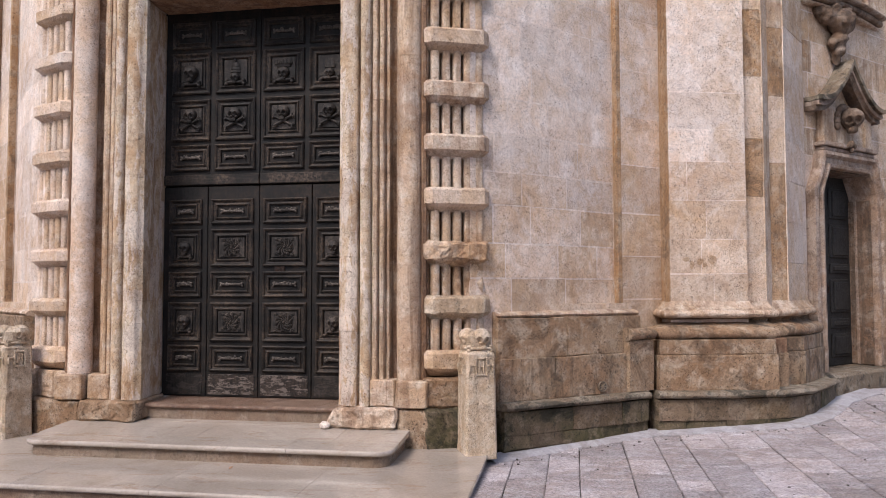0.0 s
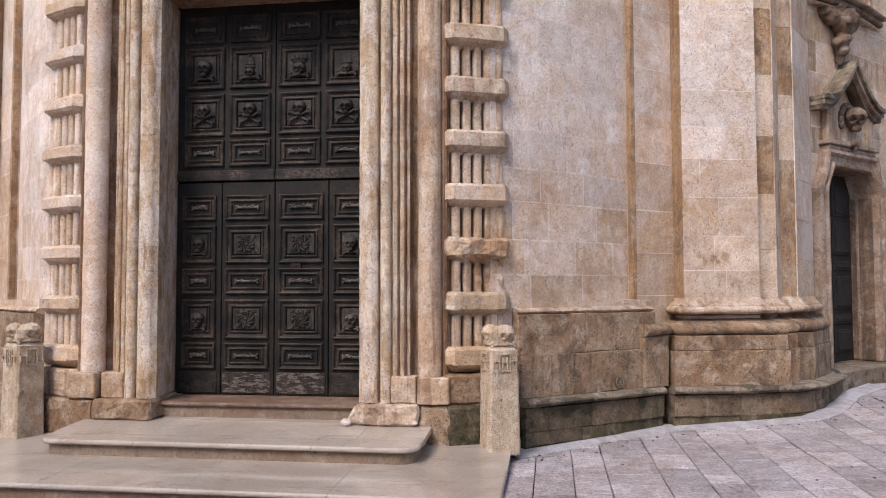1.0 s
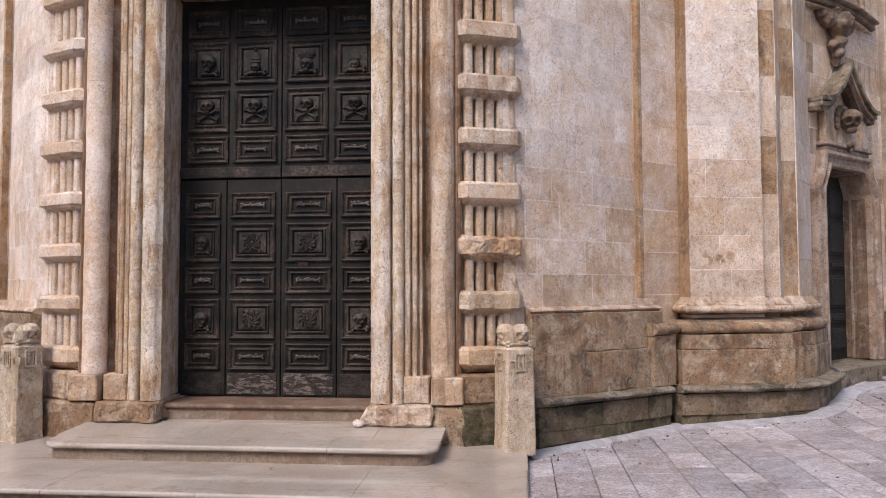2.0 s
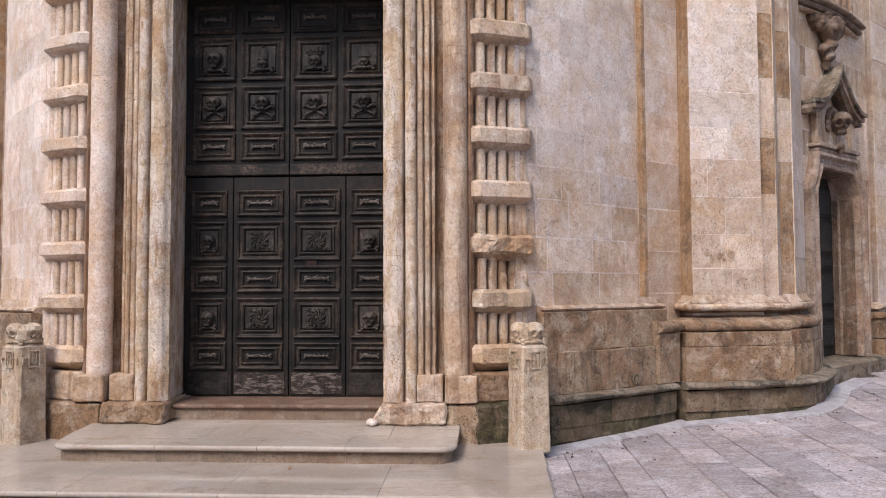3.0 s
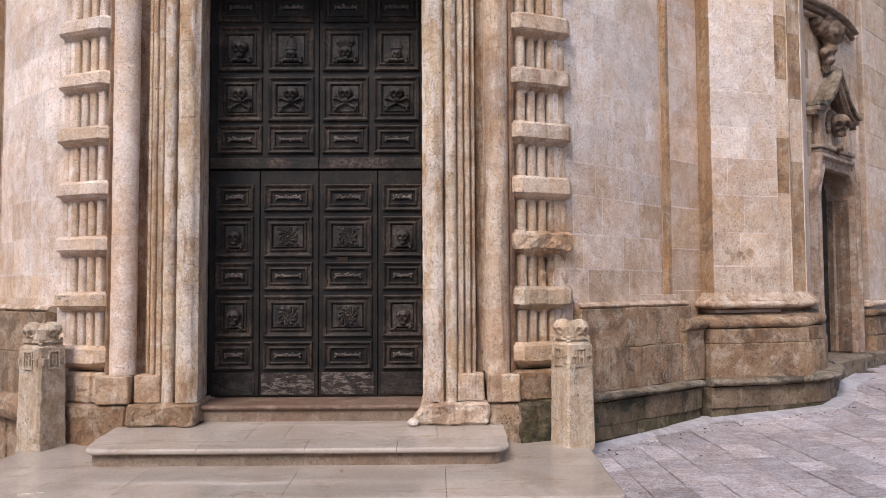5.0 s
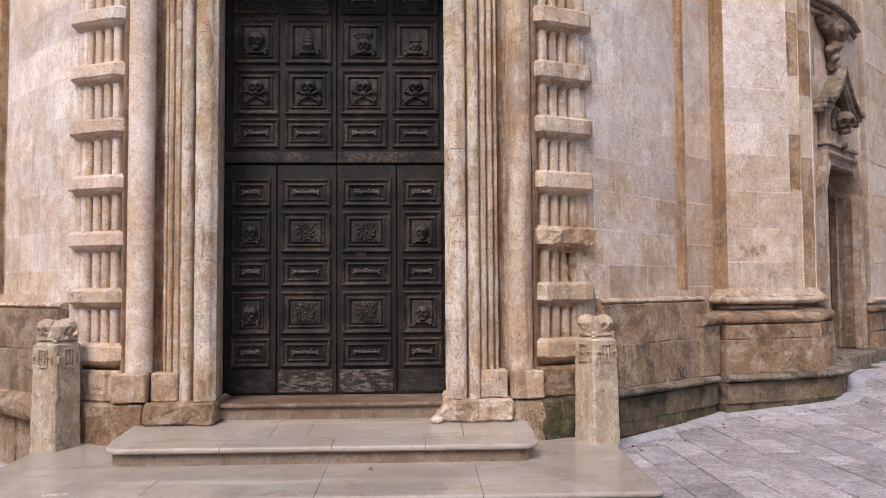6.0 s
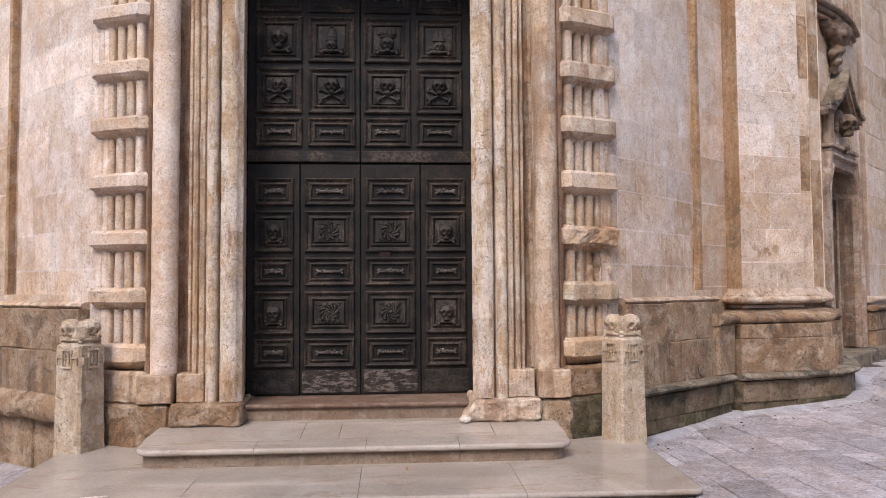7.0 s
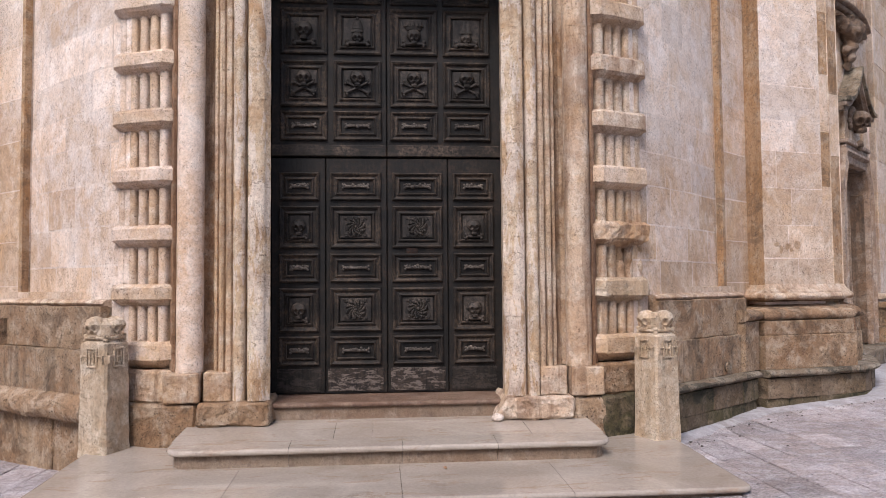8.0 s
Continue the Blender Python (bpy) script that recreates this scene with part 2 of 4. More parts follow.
WOODDULL = old_wood("dull_kickboard_wood", (0.005, 0.0045, 0.0042), (0.014, 0.011, 0.009), (0.035, 0.026, 0.020), 0.1)
WOODBONE = old_wood("pale_rubbed_bone_carving", (0.030, 0.025, 0.022), (0.075, 0.062, 0.052), (0.15, 0.125, 0.105))
WOODSCUFF = old_wood("scuffed_kickboard_wood", (0.0080, 0.0068, 0.0062), (0.0270, 0.0190, 0.0145), (0.0504, 0.0358, 0.0264), 0.6)
GREYWOOD = old_wood("grey_brown_side_door_wood", (0.0143, 0.0127, 0.0116), (0.0248, 0.0215, 0.0187), (0.0385, 0.0330, 0.0275))
IRON, _nt, _b, _p = surface("rusted_iron", 0.55, 0.7)
_nt.links.new(mix(_nt, ramp(_nt, tex_noise(_nt, _p, 30, 5, 0.7), [(0.4, (0, 0, 0)), (0.65, (1, 1, 1))]), (0.016, 0.014, 0.013), (0.055, 0.026, 0.016)), _b.inputs["Base Color"])

# ---- building helpers ----
XC = -3.52          # the portal's axis, about which the facade is mirrored
ORIGIN = {}


def part(name, bm, material, parent=None, label="", smooth=False):
    """Links a bmesh, given in world places, as one mesh object under parent."""
    me = bpy.data.meshes.new(name)
    if parent is not None:
        bm.transform(Matrix.Translation(-ORIGIN[parent.name]))
    bmesh.ops.recalc_face_normals(bm, faces=bm.faces)
    bm.to_mesh(me)
    bm.free()
    if smooth:
        me.polygons.foreach_set("use_smooth", [True] * len(me.polygons))
        me.set_sharp_from_angle(angle=radians(40))
    me.materials.append(material)
    ob = new(name, me)
    ORIGIN[ob.name] = Vector((0, 0, 0))
    if parent is not None:
        ob.parent = parent
        ORIGIN[ob.name] = ORIGIN[parent.name].copy()
    return tagged(ob, label=label)


def thing(name, place, label, category, group="", kind=""):
    ob = new(name)
    ob.location = place
    ORIGIN[ob.name] = Vector(place)
    return tagged(ob, label, category, group, kind)


def mirrored(bm, side):
    if side < 0:
        for v in bm.verts:
            v.co.x = 2 * XC - v.co.x
        bmesh.ops.reverse_faces(bm, faces=bm.faces)
    return bm


def worn(bm, amount, scale=6.0, seed=0.0):
    """Uneven, worn faces and edges."""
    for v in bm.verts:
        a = noise.noise_vector(v.co * scale + Vector((seed, 0, 0)))
        b = noise.noise_vector(v.co * scale * 3.7 + Vector((0, seed, 0)))
        v.co += (a + b * 0.45) * amount
    return bm


def box(bm, x0, x1, y0, y1, z0, z1, bevel=0.0, m=None):
    b = bmesh.new()
    bmesh.ops.create_cube(b, size=1)
    for v in b.verts:
        v.co = Vector(((x0 + x1) / 2 + v.co.x * (x1 - x0), (y0 + y1) / 2 + v.co.y * (y1 - y0), (z0 + z1) / 2 + v.co.z * (z1 - z0)))
    if bevel:
        bmesh.ops.bevel(b, geom=b.edges[:], offset=bevel, segments=1, affect="EDGES")
    return join(bm, b, m)


def join(bm, b, m=None):
    if m is not None:
        b.transform(m)
    table = {v: bm.verts.new(v.co) for v in b.verts}
    for f in b.faces:
        bm.faces.new([table[v] for v in f.verts])
    b.free()
    return bm


def dice(bm, size):
    """Cuts long edges so that worn() has something to move."""
    for _ in range(5):
        long = [e for e in bm.edges if e.calc_length() > size]
        if not long:
            break
        bmesh.ops.subdivide_edges(bm, edges=long, cuts=1, use_grid_fill=True)
    bmesh.ops.triangulate(bm, faces=[f for f in bm.faces if len(f.verts) > 4])
    return bm


def outward(path, i):
    """Mitred outward normal of a plan path (walked so that the outside is on its right)."""
    def nrm(a, b):
        t = (Vector(b) - Vector(a)).normalized()
        return Vector((t.y, -t.x))
    ns = ([nrm(path[i - 1], path[i])] if i > 0 else []) + ([nrm(path[i], path[i + 1])] if i < len(path) - 1 else [])
    n = sum(ns, Vector((0, 0))).normalized()
    return n / max(0.5, n.dot(ns[0]))


def finer(path, step):
    out = []
    for a, b in zip(path, path[1:]):
        a, b = Vector(a), Vector(b)
        k = max(1, int((b - a).length / step))
        out += [tuple(a.lerp(b, j / k)) for j in range(k)]
    return out + [tuple(path[-1])]


def sweep(path, profile, bm=None):
    """A closed profile of (offset outward, height) carried along a plan path, its ends closed."""
    bm = bm or bmesh.new()
    rings = []
    for i, p in enumerate(path):
        n = outward(path, i)
        rings.append([bm.verts.new((p[0] + n.x * o, p[1] + n.y * o, z)) for o, z in profile])
    k = len(profile)
    for a, b in zip(rings, rings[1:]):
        for j in range(k):
            bm.faces.new((a[j], b[j], b[(j + 1) % k], a[(j + 1) % k]))
    bm.faces.new(rings[0][::-1])
    bm.faces.new(rings[-1])
    return bm


def torus_profile(z0, z1, base, out, back, n=6):
    r = [(back, z0), (base, z0)]
    r += [(base + (out - base) * math.sin(math.pi * j / n), z0 + (z1 - z0) * (1 - math.cos(math.pi * j / n)) / 2) for j in range(1, n)]
    return r + [(base, z1), (back, z1)]


def length(path):
    return sum((Vector(b) - Vector(a)).length for a, b in zip(path, path[1:]))


def at(path, s):
    for a, b in zip(path, path[1:]):
        a, b = Vector(a), Vector(b)
        d = (b - a).length
        if s <= d + 1e-6:
            return a.lerp(b, s / d), (b - a).normalized()
        s -= d
    return b, (b - a).normalized()


def block(path, s0, s1, z0, z1, off, depth, cut=0.006, jitter=0.003, jog=0.005):
    """One ashlar stone on a plan path, following its bends: a chamfered front, flat sides."""
    bm = bmesh.new()
    o = off + random.uniform(-jitter, jitter)
    stops, run = [s0], 0.0
    for a, b in zip(path, path[1:]):
        run += (Vector(b) - Vector(a)).length
        if s0 + 0.01 < run < s1 - 0.01:
            stops.append(run)
    stops.append(s1)
    rows = []
    tilt = [(random.uniform(-jog, jog), random.uniform(-jog, jog)) for _ in stops]
    for inset, out in ((cut, o), (0.0, o - cut), (0.0, -depth)):
        lo, hi = [], []
        for k, s in enumerate(stops):
            s += inset if k == 0 else -inset if k == len(stops) - 1 else 0
            p, t = at(path, s)
            p = p + Vector((t.y, -t.x)) * out
            lo.append(bm.verts.new((*p, z0 + inset + tilt[k][0])))
            hi.append(bm.verts.new((*p, z1 - inset + tilt[k][1])))
        rows.append((lo, hi))
    n = len(stops)
    for k in range(n - 1):
        (lo, hi), (lb, hb) = rows[0], rows[2]
        bm.faces.new((lo[k], lo[k + 1], hi[k + 1], hi[k]))
        bm.faces.new((lb[k + 1], lb[k], hb[k], hb[k + 1]))
    for (l0, h0), (l1, h1) in zip(rows, rows[1:]):
        for k in range(n - 1):
            bm.faces.new((l0[k + 1], l0[k], l1[k], l1[k + 1]))
            bm.faces.new((h0[k], h0[k + 1], h1[k + 1], h1[k]))
        bm.faces.new((l0[0], h0[0], h1[0], l1[0]))
        bm.faces.new((h0[-1], l0[-1], l1[-1], h1[-1]))
    return bm


def ashlar(wall, path, z0, z1, course, width, off, depth, mats, side=1, gap=0.010, cut=0.002, names="stone_block", top_mat=None, wear=0.0):
    """Courses of separate stones with staggered joints."""
    total, z, row = length(path), z0, 0
    while z < z1 - 0.05:
        h = min(course * random.uniform(0.88, 1.12), z1 - z)
        if z1 - z - h < 0.12:
            h = z1 - z
        s = 0.0
        first = random.uniform(0.35, 1.0)
        while s < total - 0.02:
            w = width * random.uniform(0.7, 1.3) * (first if s == 0 else 1)
            if total - s - w < width * 0.35:
                w = total - s
            m = random.choice(mats)
            if top_mat:
                d = z - top_mat + random.uniform(-0.75, 0.75)
                m = PALE if d > 0.5 else MIDTONE if d > -0.5 else m
            bm = block(path, s + (gap / 2 if s > 0 else 0), s + w - (gap / 2 if s + w < total - 0.01 else 0), z + gap / 2, z + h - gap / 2, off, depth, cut, 0.012 if wear else 0.001)
            if wear:
                worn(dice(bm, 0.085), wear, 6.5, s + z)
            part(names, mirrored(bm, side), m, wall)
            s += w
        z += h
        row += 1

# ---- ground ----


def ground_z(x, y):
    return -0.05 + 0.036 * max(-14, min(14, x)) + 0.055 * max(0.0, min(y, 16) - 8.9)


bm = bmesh.new()
xs = [-400, -60, -20] + [-14 + i for i in range(29)] + [20, 60, 400]
ys = [-400, -60, -20] + [-8 + i for i in range(25)] + [30, 80, 400]
grid = [[bm.verts.new((x, y, ground_z(x, y) - 0.03)) for y in ys] for x in xs]
for i in range(len(xs) - 1):
    for j in range(len(ys) - 1):
        bm.faces.new((grid[i][j], grid[i + 1][j], grid[i + 1][j + 1], grid[i][j + 1]))
ground = part("ground", bm, DIRT)
tagged(ground, "dark earth and joint dirt beneath grey stone paving", "ground", kind="structure")

# ---- facade plan: right half, walked outward from the portal ----
WALL = [(-1.05, 7.84), (-0.66, 8.13), (-0.275, 8.473), (-0.07, 8.67), (0.47, 9.25)]
STRIP = [(0.53, 9.17), (1.06, 9.62)]
PILASTER = [(1.132, 9.351), (2.048, 9.585)]
SECOND = [(2.00, 9.725), (2.31, 9.80)]
THIRD = [(2.40, 10.02), (2.65, 10.13)]
TURNED = [(2.65, 10.13), (3.10, 10.93)]
S0, SX, SN = Vector((3.341, 11.275, 0)), Vector((0.72, 0.694, 0)), Vector((0.694, -0.72, 0))
SIDE = [tuple((S0 + SX * s).xy) for s in (-0.75, 6.0)]
LEDGE_WALL = [(-0.68, 7.772), (-0.2, 8.13), (0.251, 8.48), (0.86, 8.98)]
LEDGE_PIL = [(0.95, 8.94), (2.12, 9.245), (2.45, 9.36), (2.85, 9.74), (3.36, 10.62)]
TOP = 9.0
M_SIDE = Matrix(((SX.x, -SN.x, 0, S0.x), (SX.y, -SN.y, 0, S0.y), (0, 0, 1, 0), (0, 0, 0, 1)))


def slab(path, z0, z1, off, back):
    return sweep(path, [(off, z0), (off, z1), (back, z1), (back, z0)])


def facade(side):
    tag = "east" if side > 0 else "west"
    # mortar core of the plain wall, with the stones on it
    wall = part("wall_" + tag, mirrored(slab(WALL, -0.6, TOP, -0.001, -0.6), side), MORTAR)
    tagged(wall, "pale limestone ashlar wall curving away from the portal", "wall", kind="structure")
    core = part("wall_strip_" + tag, mirrored(slab(STRIP, -0.6, TOP, -0.001, -0.6), side), MORTAR)
    tagged(core, "flat projecting strip of pale limestone ashlar", "wall", kind="structure")
    bm = slab(PILASTER, -0.6, TOP, -0.001, -0.7)
    pil = part("wall_pilaster_" + tag, mirrored(bm, side), MORTAR)
    tagged(pil, "broad limestone pilaster with worn moulded base", "pilaster", kind="structure")
    clus = part("wall_cluster_" + tag, mirrored(slab([(2.2, 9.9), (2.7, 10.4), (3.05, 11.0)], -0.6, TOP, -0.0, -0.7), side), MORTAR)
    tagged(clus, "stepped rounded limestone shafts beside the broad pilaster", "pilaster", kind="structure")
    ashlar(wall, WALL, 1.30, TOP, 0.40, 0.62, 0.0, 0.02, [TAN], side, gap=0.015, top_mat=2.3 if side > 0 else 1.4)
    ashlar(core, STRIP, 1.0, TOP, 0.55, 0.9, 0.0, 0.25, [TAN], side, top_mat=2.9)
    ashlar(pil, PILASTER, 1.40, TOP, 0.42, 0.8, 0.0, 0.02, [TAN], side, gap=0.007, cut=0.002, top_mat=2.95)
    for path, depth, mats in ((SECOND, 0.12, [OCHRE, OCHRE, TAN]), (THIRD, 0.25, [OCHRE, CARVED, TAN])):
        z = 1.40
        while z < TOP:
            h = random.uniform(0.6, 0.95)
            bm = bmesh.new()
            # a shaft with rounded arrises
            w = length(path)
            pts = []
            for j in range(9):
                u = j / 8
                o = -0.012 * (1 - math.sin(math.pi * u) ** 0.5)
                p, t = at(path, w * u)
                n = Vector((t.y, -t.x))
                pts.append(p + n * o)
            p, t = at(path, w)
            n = Vector((t.y, -t.x))
            a, _ = at(path, 0)
            ring = [*pts, p - n * depth, a - n * depth]
            k = max(2, int(h / 0.12))
            rows = [[bm.verts.new((q.x, q.y, z + 0.002 + (h - 0.004) * i / k)) for q in ring] for i in range(k + 1)]
            for r0, r1 in zip(rows, rows[1:]):
                for j in range(len(ring)):
                    bm.faces.new((r0[j], r0[(j + 1) % len(ring)], r1[(j + 1) % len(ring)], r1[j]))
            bm.faces.new(rows[0][::-1])
            bm.faces.new(rows[-1])
            worn(bm, 0.006, 5)
            part("shaft_stone", mirrored(bm, side), random.choice(mats), clus)
            z += h
    z = 1.40
    while z < TOP:
        h = min(random.uniform(0.5, 0.9), TOP - z)
        bm = slab(finer([(2.312, 9.803), (2.43, 10.03)], 0.06), z + 0.002, z + h - 0.002, 0.0, -0.12)
        part("shaft_return", mirrored(worn(dice(bm, 0.12), 0.005, 6), side), random.choice((CARVED, TAN)), clus)
        z += h
    # water-stained returns in the re-entrant corners
    part("return_stone", mirrored(worn(slab(finer([(0.44, 9.30), (0.527, 9.168)], 0.06), 1.40, TOP, 0.007, -0.05), 0.002), side), OCHRE, core)
    part("return_stone", mirrored(worn(slab(finer([(1.05, 9.67), (1.130, 9.352)], 0.06), 1.46, TOP, 0.007, -0.05), 0.002), side), OCHRE, pil)
    ashlar(clus, TURNED, 1.40, TOP, 0.5, 1.2, 0.0, 0.3, [MIDTONE, TAN], side, gap=0.003)

    # plinth: base courses, ledge, slabs and rolls
    for name, path, label in (("plinth_wall_" + tag, LEDGE_WALL, "worn limestone plinth with a rolled ledge along the wall"),
                              ("plinth_pilaster_" + tag, LEDGE_PIL, "worn moulded limestone plinth under the pilasters")):
        base = part(name, mirrored(slab(path, -0.7, 1.30 if path is LEDGE_WALL else 0.40, -0.19, -0.5), side), CRUST)
        tagged(base, label, "plinth", kind="structure")
        z0 = -0.05 if side > 0 else -0.45
        if side > 0:
            ashlar(base, path, -0.35, 0.12, 0.3, 0.6, -0.055, 0.3, [MOSSY], side, gap=0.003, cut=0.005, wear=0.008)
            ashlar(base, path, 0.12, 0.365, 0.3, 0.75, -0.05, 0.3, [MOSSY, DAMP], side, gap=0.003, cut=0.005, wear=0.008)
        else:
            ashlar(base, path, -0.75, 0.23, 1.2, 2.2, -0.10, 0.3, [BUFFPLINTH], side, gap=0.004, cut=0.01, wear=0.014)
        fine = finer(path, 0.05)
        if side > 0:
            roll = worn(sweep(fine, torus_profile(0.375, 0.455, -0.05, 0.02, -0.35)), 0.010, 7)
        else:
            roll = worn(sweep(fine, torus_profile(0.21, 0.475, -0.05, 0.05, -0.35, 9)), 0.024, 5)
            worn(roll, 0.010, 19)
        part("ledge_roll", mirrored(roll, side), CRUST if side > 0 else BUFFPLINTH, base, smooth=side > 0)
        if path is LEDGE_WALL:
            ashlar(base, path, 0.455, 0.895, 0.5, 0.85 if side > 0 else 2.6, -0.125 if side > 0 else -0.085, 0.3, [PLINTH, BUFFPLINTH] if side > 0 else [PLINTH], side, gap=0.003, cut=0.004, wear=0.009)
            ashlar(base, path, 0.895, 1.318, 0.5, 1.7 if side > 0 else 2.6, -0.15, 0.3, [BUFFPLINTH], side, gap=0.003, cut=0.006, wear=0.009)
            roll = worn(sweep(fine, torus_profile(1.305, 1.385, -0.27, -0.18, -0.45)), 0.008, 7)
            part("upper_roll", mirrored(roll, side), CARVED, base, smooth=True)
            part("upper_fillet", mirrored(worn(slab(fine, 1.385, 1.455, -0.30, -0.5), 0.006), side), TAN, base)
        else:
            for shaft, back, f in ((PILASTER, 0.30, 1.0), (SECOND, 0.30, 0.72), (THIRD, 0.0, 0.80)):
                t = (Vector(shaft[1]) - Vector(shaft[0])).normalized()
                into = Vector((-t.y, t.x)) * back
                foot = [tuple(Vector(shaft[0]) + into), shaft[0], shaft[1], tuple(Vector(shaft[1]) + into)]
                if shaft is THIRD:
                    foot = [(2.33, 10.12), THIRD[0], THIRD[1], TURNED[1]]
                u = finer(foot, 0.05)
                coarse = finer(foot, 0.09)
                part("plinth_block", mirrored(worn(worn(dice(sweep(coarse, [(0.225 * f, 0.44), (0.235 * f, 0.46), (0.235 * f, 0.848), (0.225 * f, 0.858), (-0.1, 0.858), (-0.1, 0.44)]), 0.07), 0.010, 6, shaft[0][0]), 0.004, 22), side), BUFFPLINTH if shaft is PILASTER else PLINTH, base)
                part("plinth_cap", mirrored(worn(dice(sweep(coarse, [(0.215 * f, 0.861), (0.220 * f, 0.87), (0.218 * f, 1.022), (0.205 * f, 1.035), (-0.1, 1.035), (-0.1, 0.861)]), 0.08), 0.007, 6, shaft[0][0] + 2), side), BUFFPLINTH if shaft is PILASTER else RUSTY if shaft is SECOND else PLINTH, base)
                part("lower_torus", mirrored(worn(sweep(u, torus_profile(1.038, 1.170, 0.16 * f, 0.242 * f, -0.1)), 0.009, 7), side), BUFFPLINTH if shaft is PILASTER else PLINTH, base, smooth=True)
                part("scotia", mirrored(worn(sweep(u, [(0.15 * f, 1.171), (0.14 * f, 1.182), (0.03 * f, 1.20), (-0.02 * f, 1.235), (0.02 * f, 1.276), (-0.1, 1.276), (-0.1, 1.171)]), 0.004), side), PLINTH, base, smooth=True)
                part("upper_torus", mirrored(worn(sweep(u, torus_profile(1.277, 1.370, 0.08 * f, 0.142 * f, -0.1)), 0.008, 7), side), CARVED, base, smooth=True)
                part("apophyge", mirrored(worn(sweep(u, [(0.09 * f, 1.371), (0.085 * f, 1.385), (0.04 * f, 1.41), (0.004 * f, 1.47), (-0.1, 1.47), (-0.1, 1.371)]), 0.004), side), CARVED, base, smooth=True)
    # base of the narrow strip stands a little proud of the plinth
    foot = part("strip_foot_" + tag, mirrored(worn(dice(slab([(0.62, 8.86), (0.90, 9.09)], 0.46, 1.035, 0.0, -0.4), 0.12), 0.01), side), BUFFPLINTH)
    tagged(foot, "worn limestone foot block of the wall strip", "plinth", kind="structure")
    roll = worn(sweep(finer([(0.61, 8.85), (0.91, 9.10)], 0.05), torus_profile(1.04, 1.17, -0.02, 0.055, -0.4)), 0.012, 8)
    part("foot_roll", mirrored(roll, side), PLINTH, foot, smooth=True)


def flake(path, s, z, w, h, seed):
    """A shallow scar with a ragged outline where the face of the stone has come away."""
    p, t = at(path, s)
    n = Vector((t.y, -t.x))
    bm = bmesh.new()
    rows = []
    for out, k in ((0.003, 0.8), (0.0035, 0.93), (-0.004, 1.0)):
        ring = []
        for j in range(22):
            a = 2 * math.pi * j / 22
            r = k * (1 + 0.45 * noise.noise(Vector((math.cos(a) * 1.6, math.sin(a) * 1.6, seed))))
            q = p + t * (w / 2 * r * math.cos(a)) + n * out
            ring.append(bm.verts.new((q.x, q.y, z + h / 2 * r * math.sin(a))))
        rows.append(ring)
    bm.faces.new(rows[0])
    bm.faces.new(rows[-1][::-1])
    for a, b in zip(rows, rows[1:]):
        for j in range(22):
            bm.faces.new((a[j], b[j], b[(j + 1) % 22], a[(j + 1) % 22]))
    return bm


facade(1)
facade(-1)
SCAR = stone("brown_scar_limestone", (0.50, 0.355, 0.235), (0.58, 0.45, 0.33), (0.42, 0.27, 0.165), (0.24, 0.155, 0.10), 0.5, 0.4, 0.3, 0.6, 0.0)
for k, (s, z, w, h) in enumerate(((0.20, 1.965, 0.10, 0.05), (0.265, 1.90, 0.06, 0.10), (0.365, 1.94, 0.09, 0.09), (0.42, 1.90, 0.05, 0.06), (0.515, 1.965, 0.11, 0.10))):
    part("flaked_scar", flake(PILASTER, s, z, w, h, k * 5.3), SCAR, bpy.data.objects["wall_pilaster_east"])

# pale mortar fillet where the paving meets the plinth
bm = bmesh.new()
path = finer([(-0.83, 7.60), *LEDGE_WALL[1:3], (0.90, 8.94), (2.15, 9.2), (2.5, 9.32), (2.9, 9.71), (3.42, 10.6), (4.0, 11.2)], 0.12)
prev = None
for i, p in enumerate(path):
    n = outward(path, i)
    w = 0.10 + 0.05 * noise.noise(Vector((p[0] * 2, p[1] * 2, 0))) + 0.03 * noise.noise(Vector((p[0] * 9, p[1] * 9, 0)))
    now = [bm.verts.new((p[0] + n.x * o, p[1] + n.y * o, ground_z(p[0], p[1]) + h)) for o, h in ((-0.15, 0.035), (0.0, 0.03), (w, 0.006), (w, -0.05), (-0.15, -0.05))]
    if prev:
        for j in range(5):
            bm.faces.new((prev[j], now[j], now[(j + 1) % 5], prev[(j + 1) % 5]))
    prev = now
fillet = part("mortar_fillet", bm, FILLET, smooth=True)
tagged(fillet, "smeared pale mortar strip between paving and plinth", "trim", kind="structure")

# ---- portal ----
portal = thing("portal", (XC, 7.6, 0.25), "carved limestone church portal with moulded jambs and columns", "portal", kind="structure")


def extrude_plan(ring, z0, z1, step=0.06):
    bm = bmesh.new()
    k = max(1, int((z1 - z0) / step))
    rows = [[bm.verts.new((x, y, z0 + (z1 - z0) * i / k)) for x, y in ring] for i in range(k + 1)]
    n = len(ring)
    for a, b in zip(rows, rows[1:]):
        for j in range(n):
            bm.faces.new((a[j], a[(j + 1) % n], b[(j + 1) % n], b[j]))
    bm.faces.new(rows[0][::-1])
    bm.faces.new(rows[-1])
    return bm


def roll_points(x0, x1, y, rise, n=6):
    return [(x0 + (x1 - x0) * (1 - math.cos(math.pi * j / n)) / 2, y - rise * math.sin(math.pi * j / n)) for j in range(n + 1)]


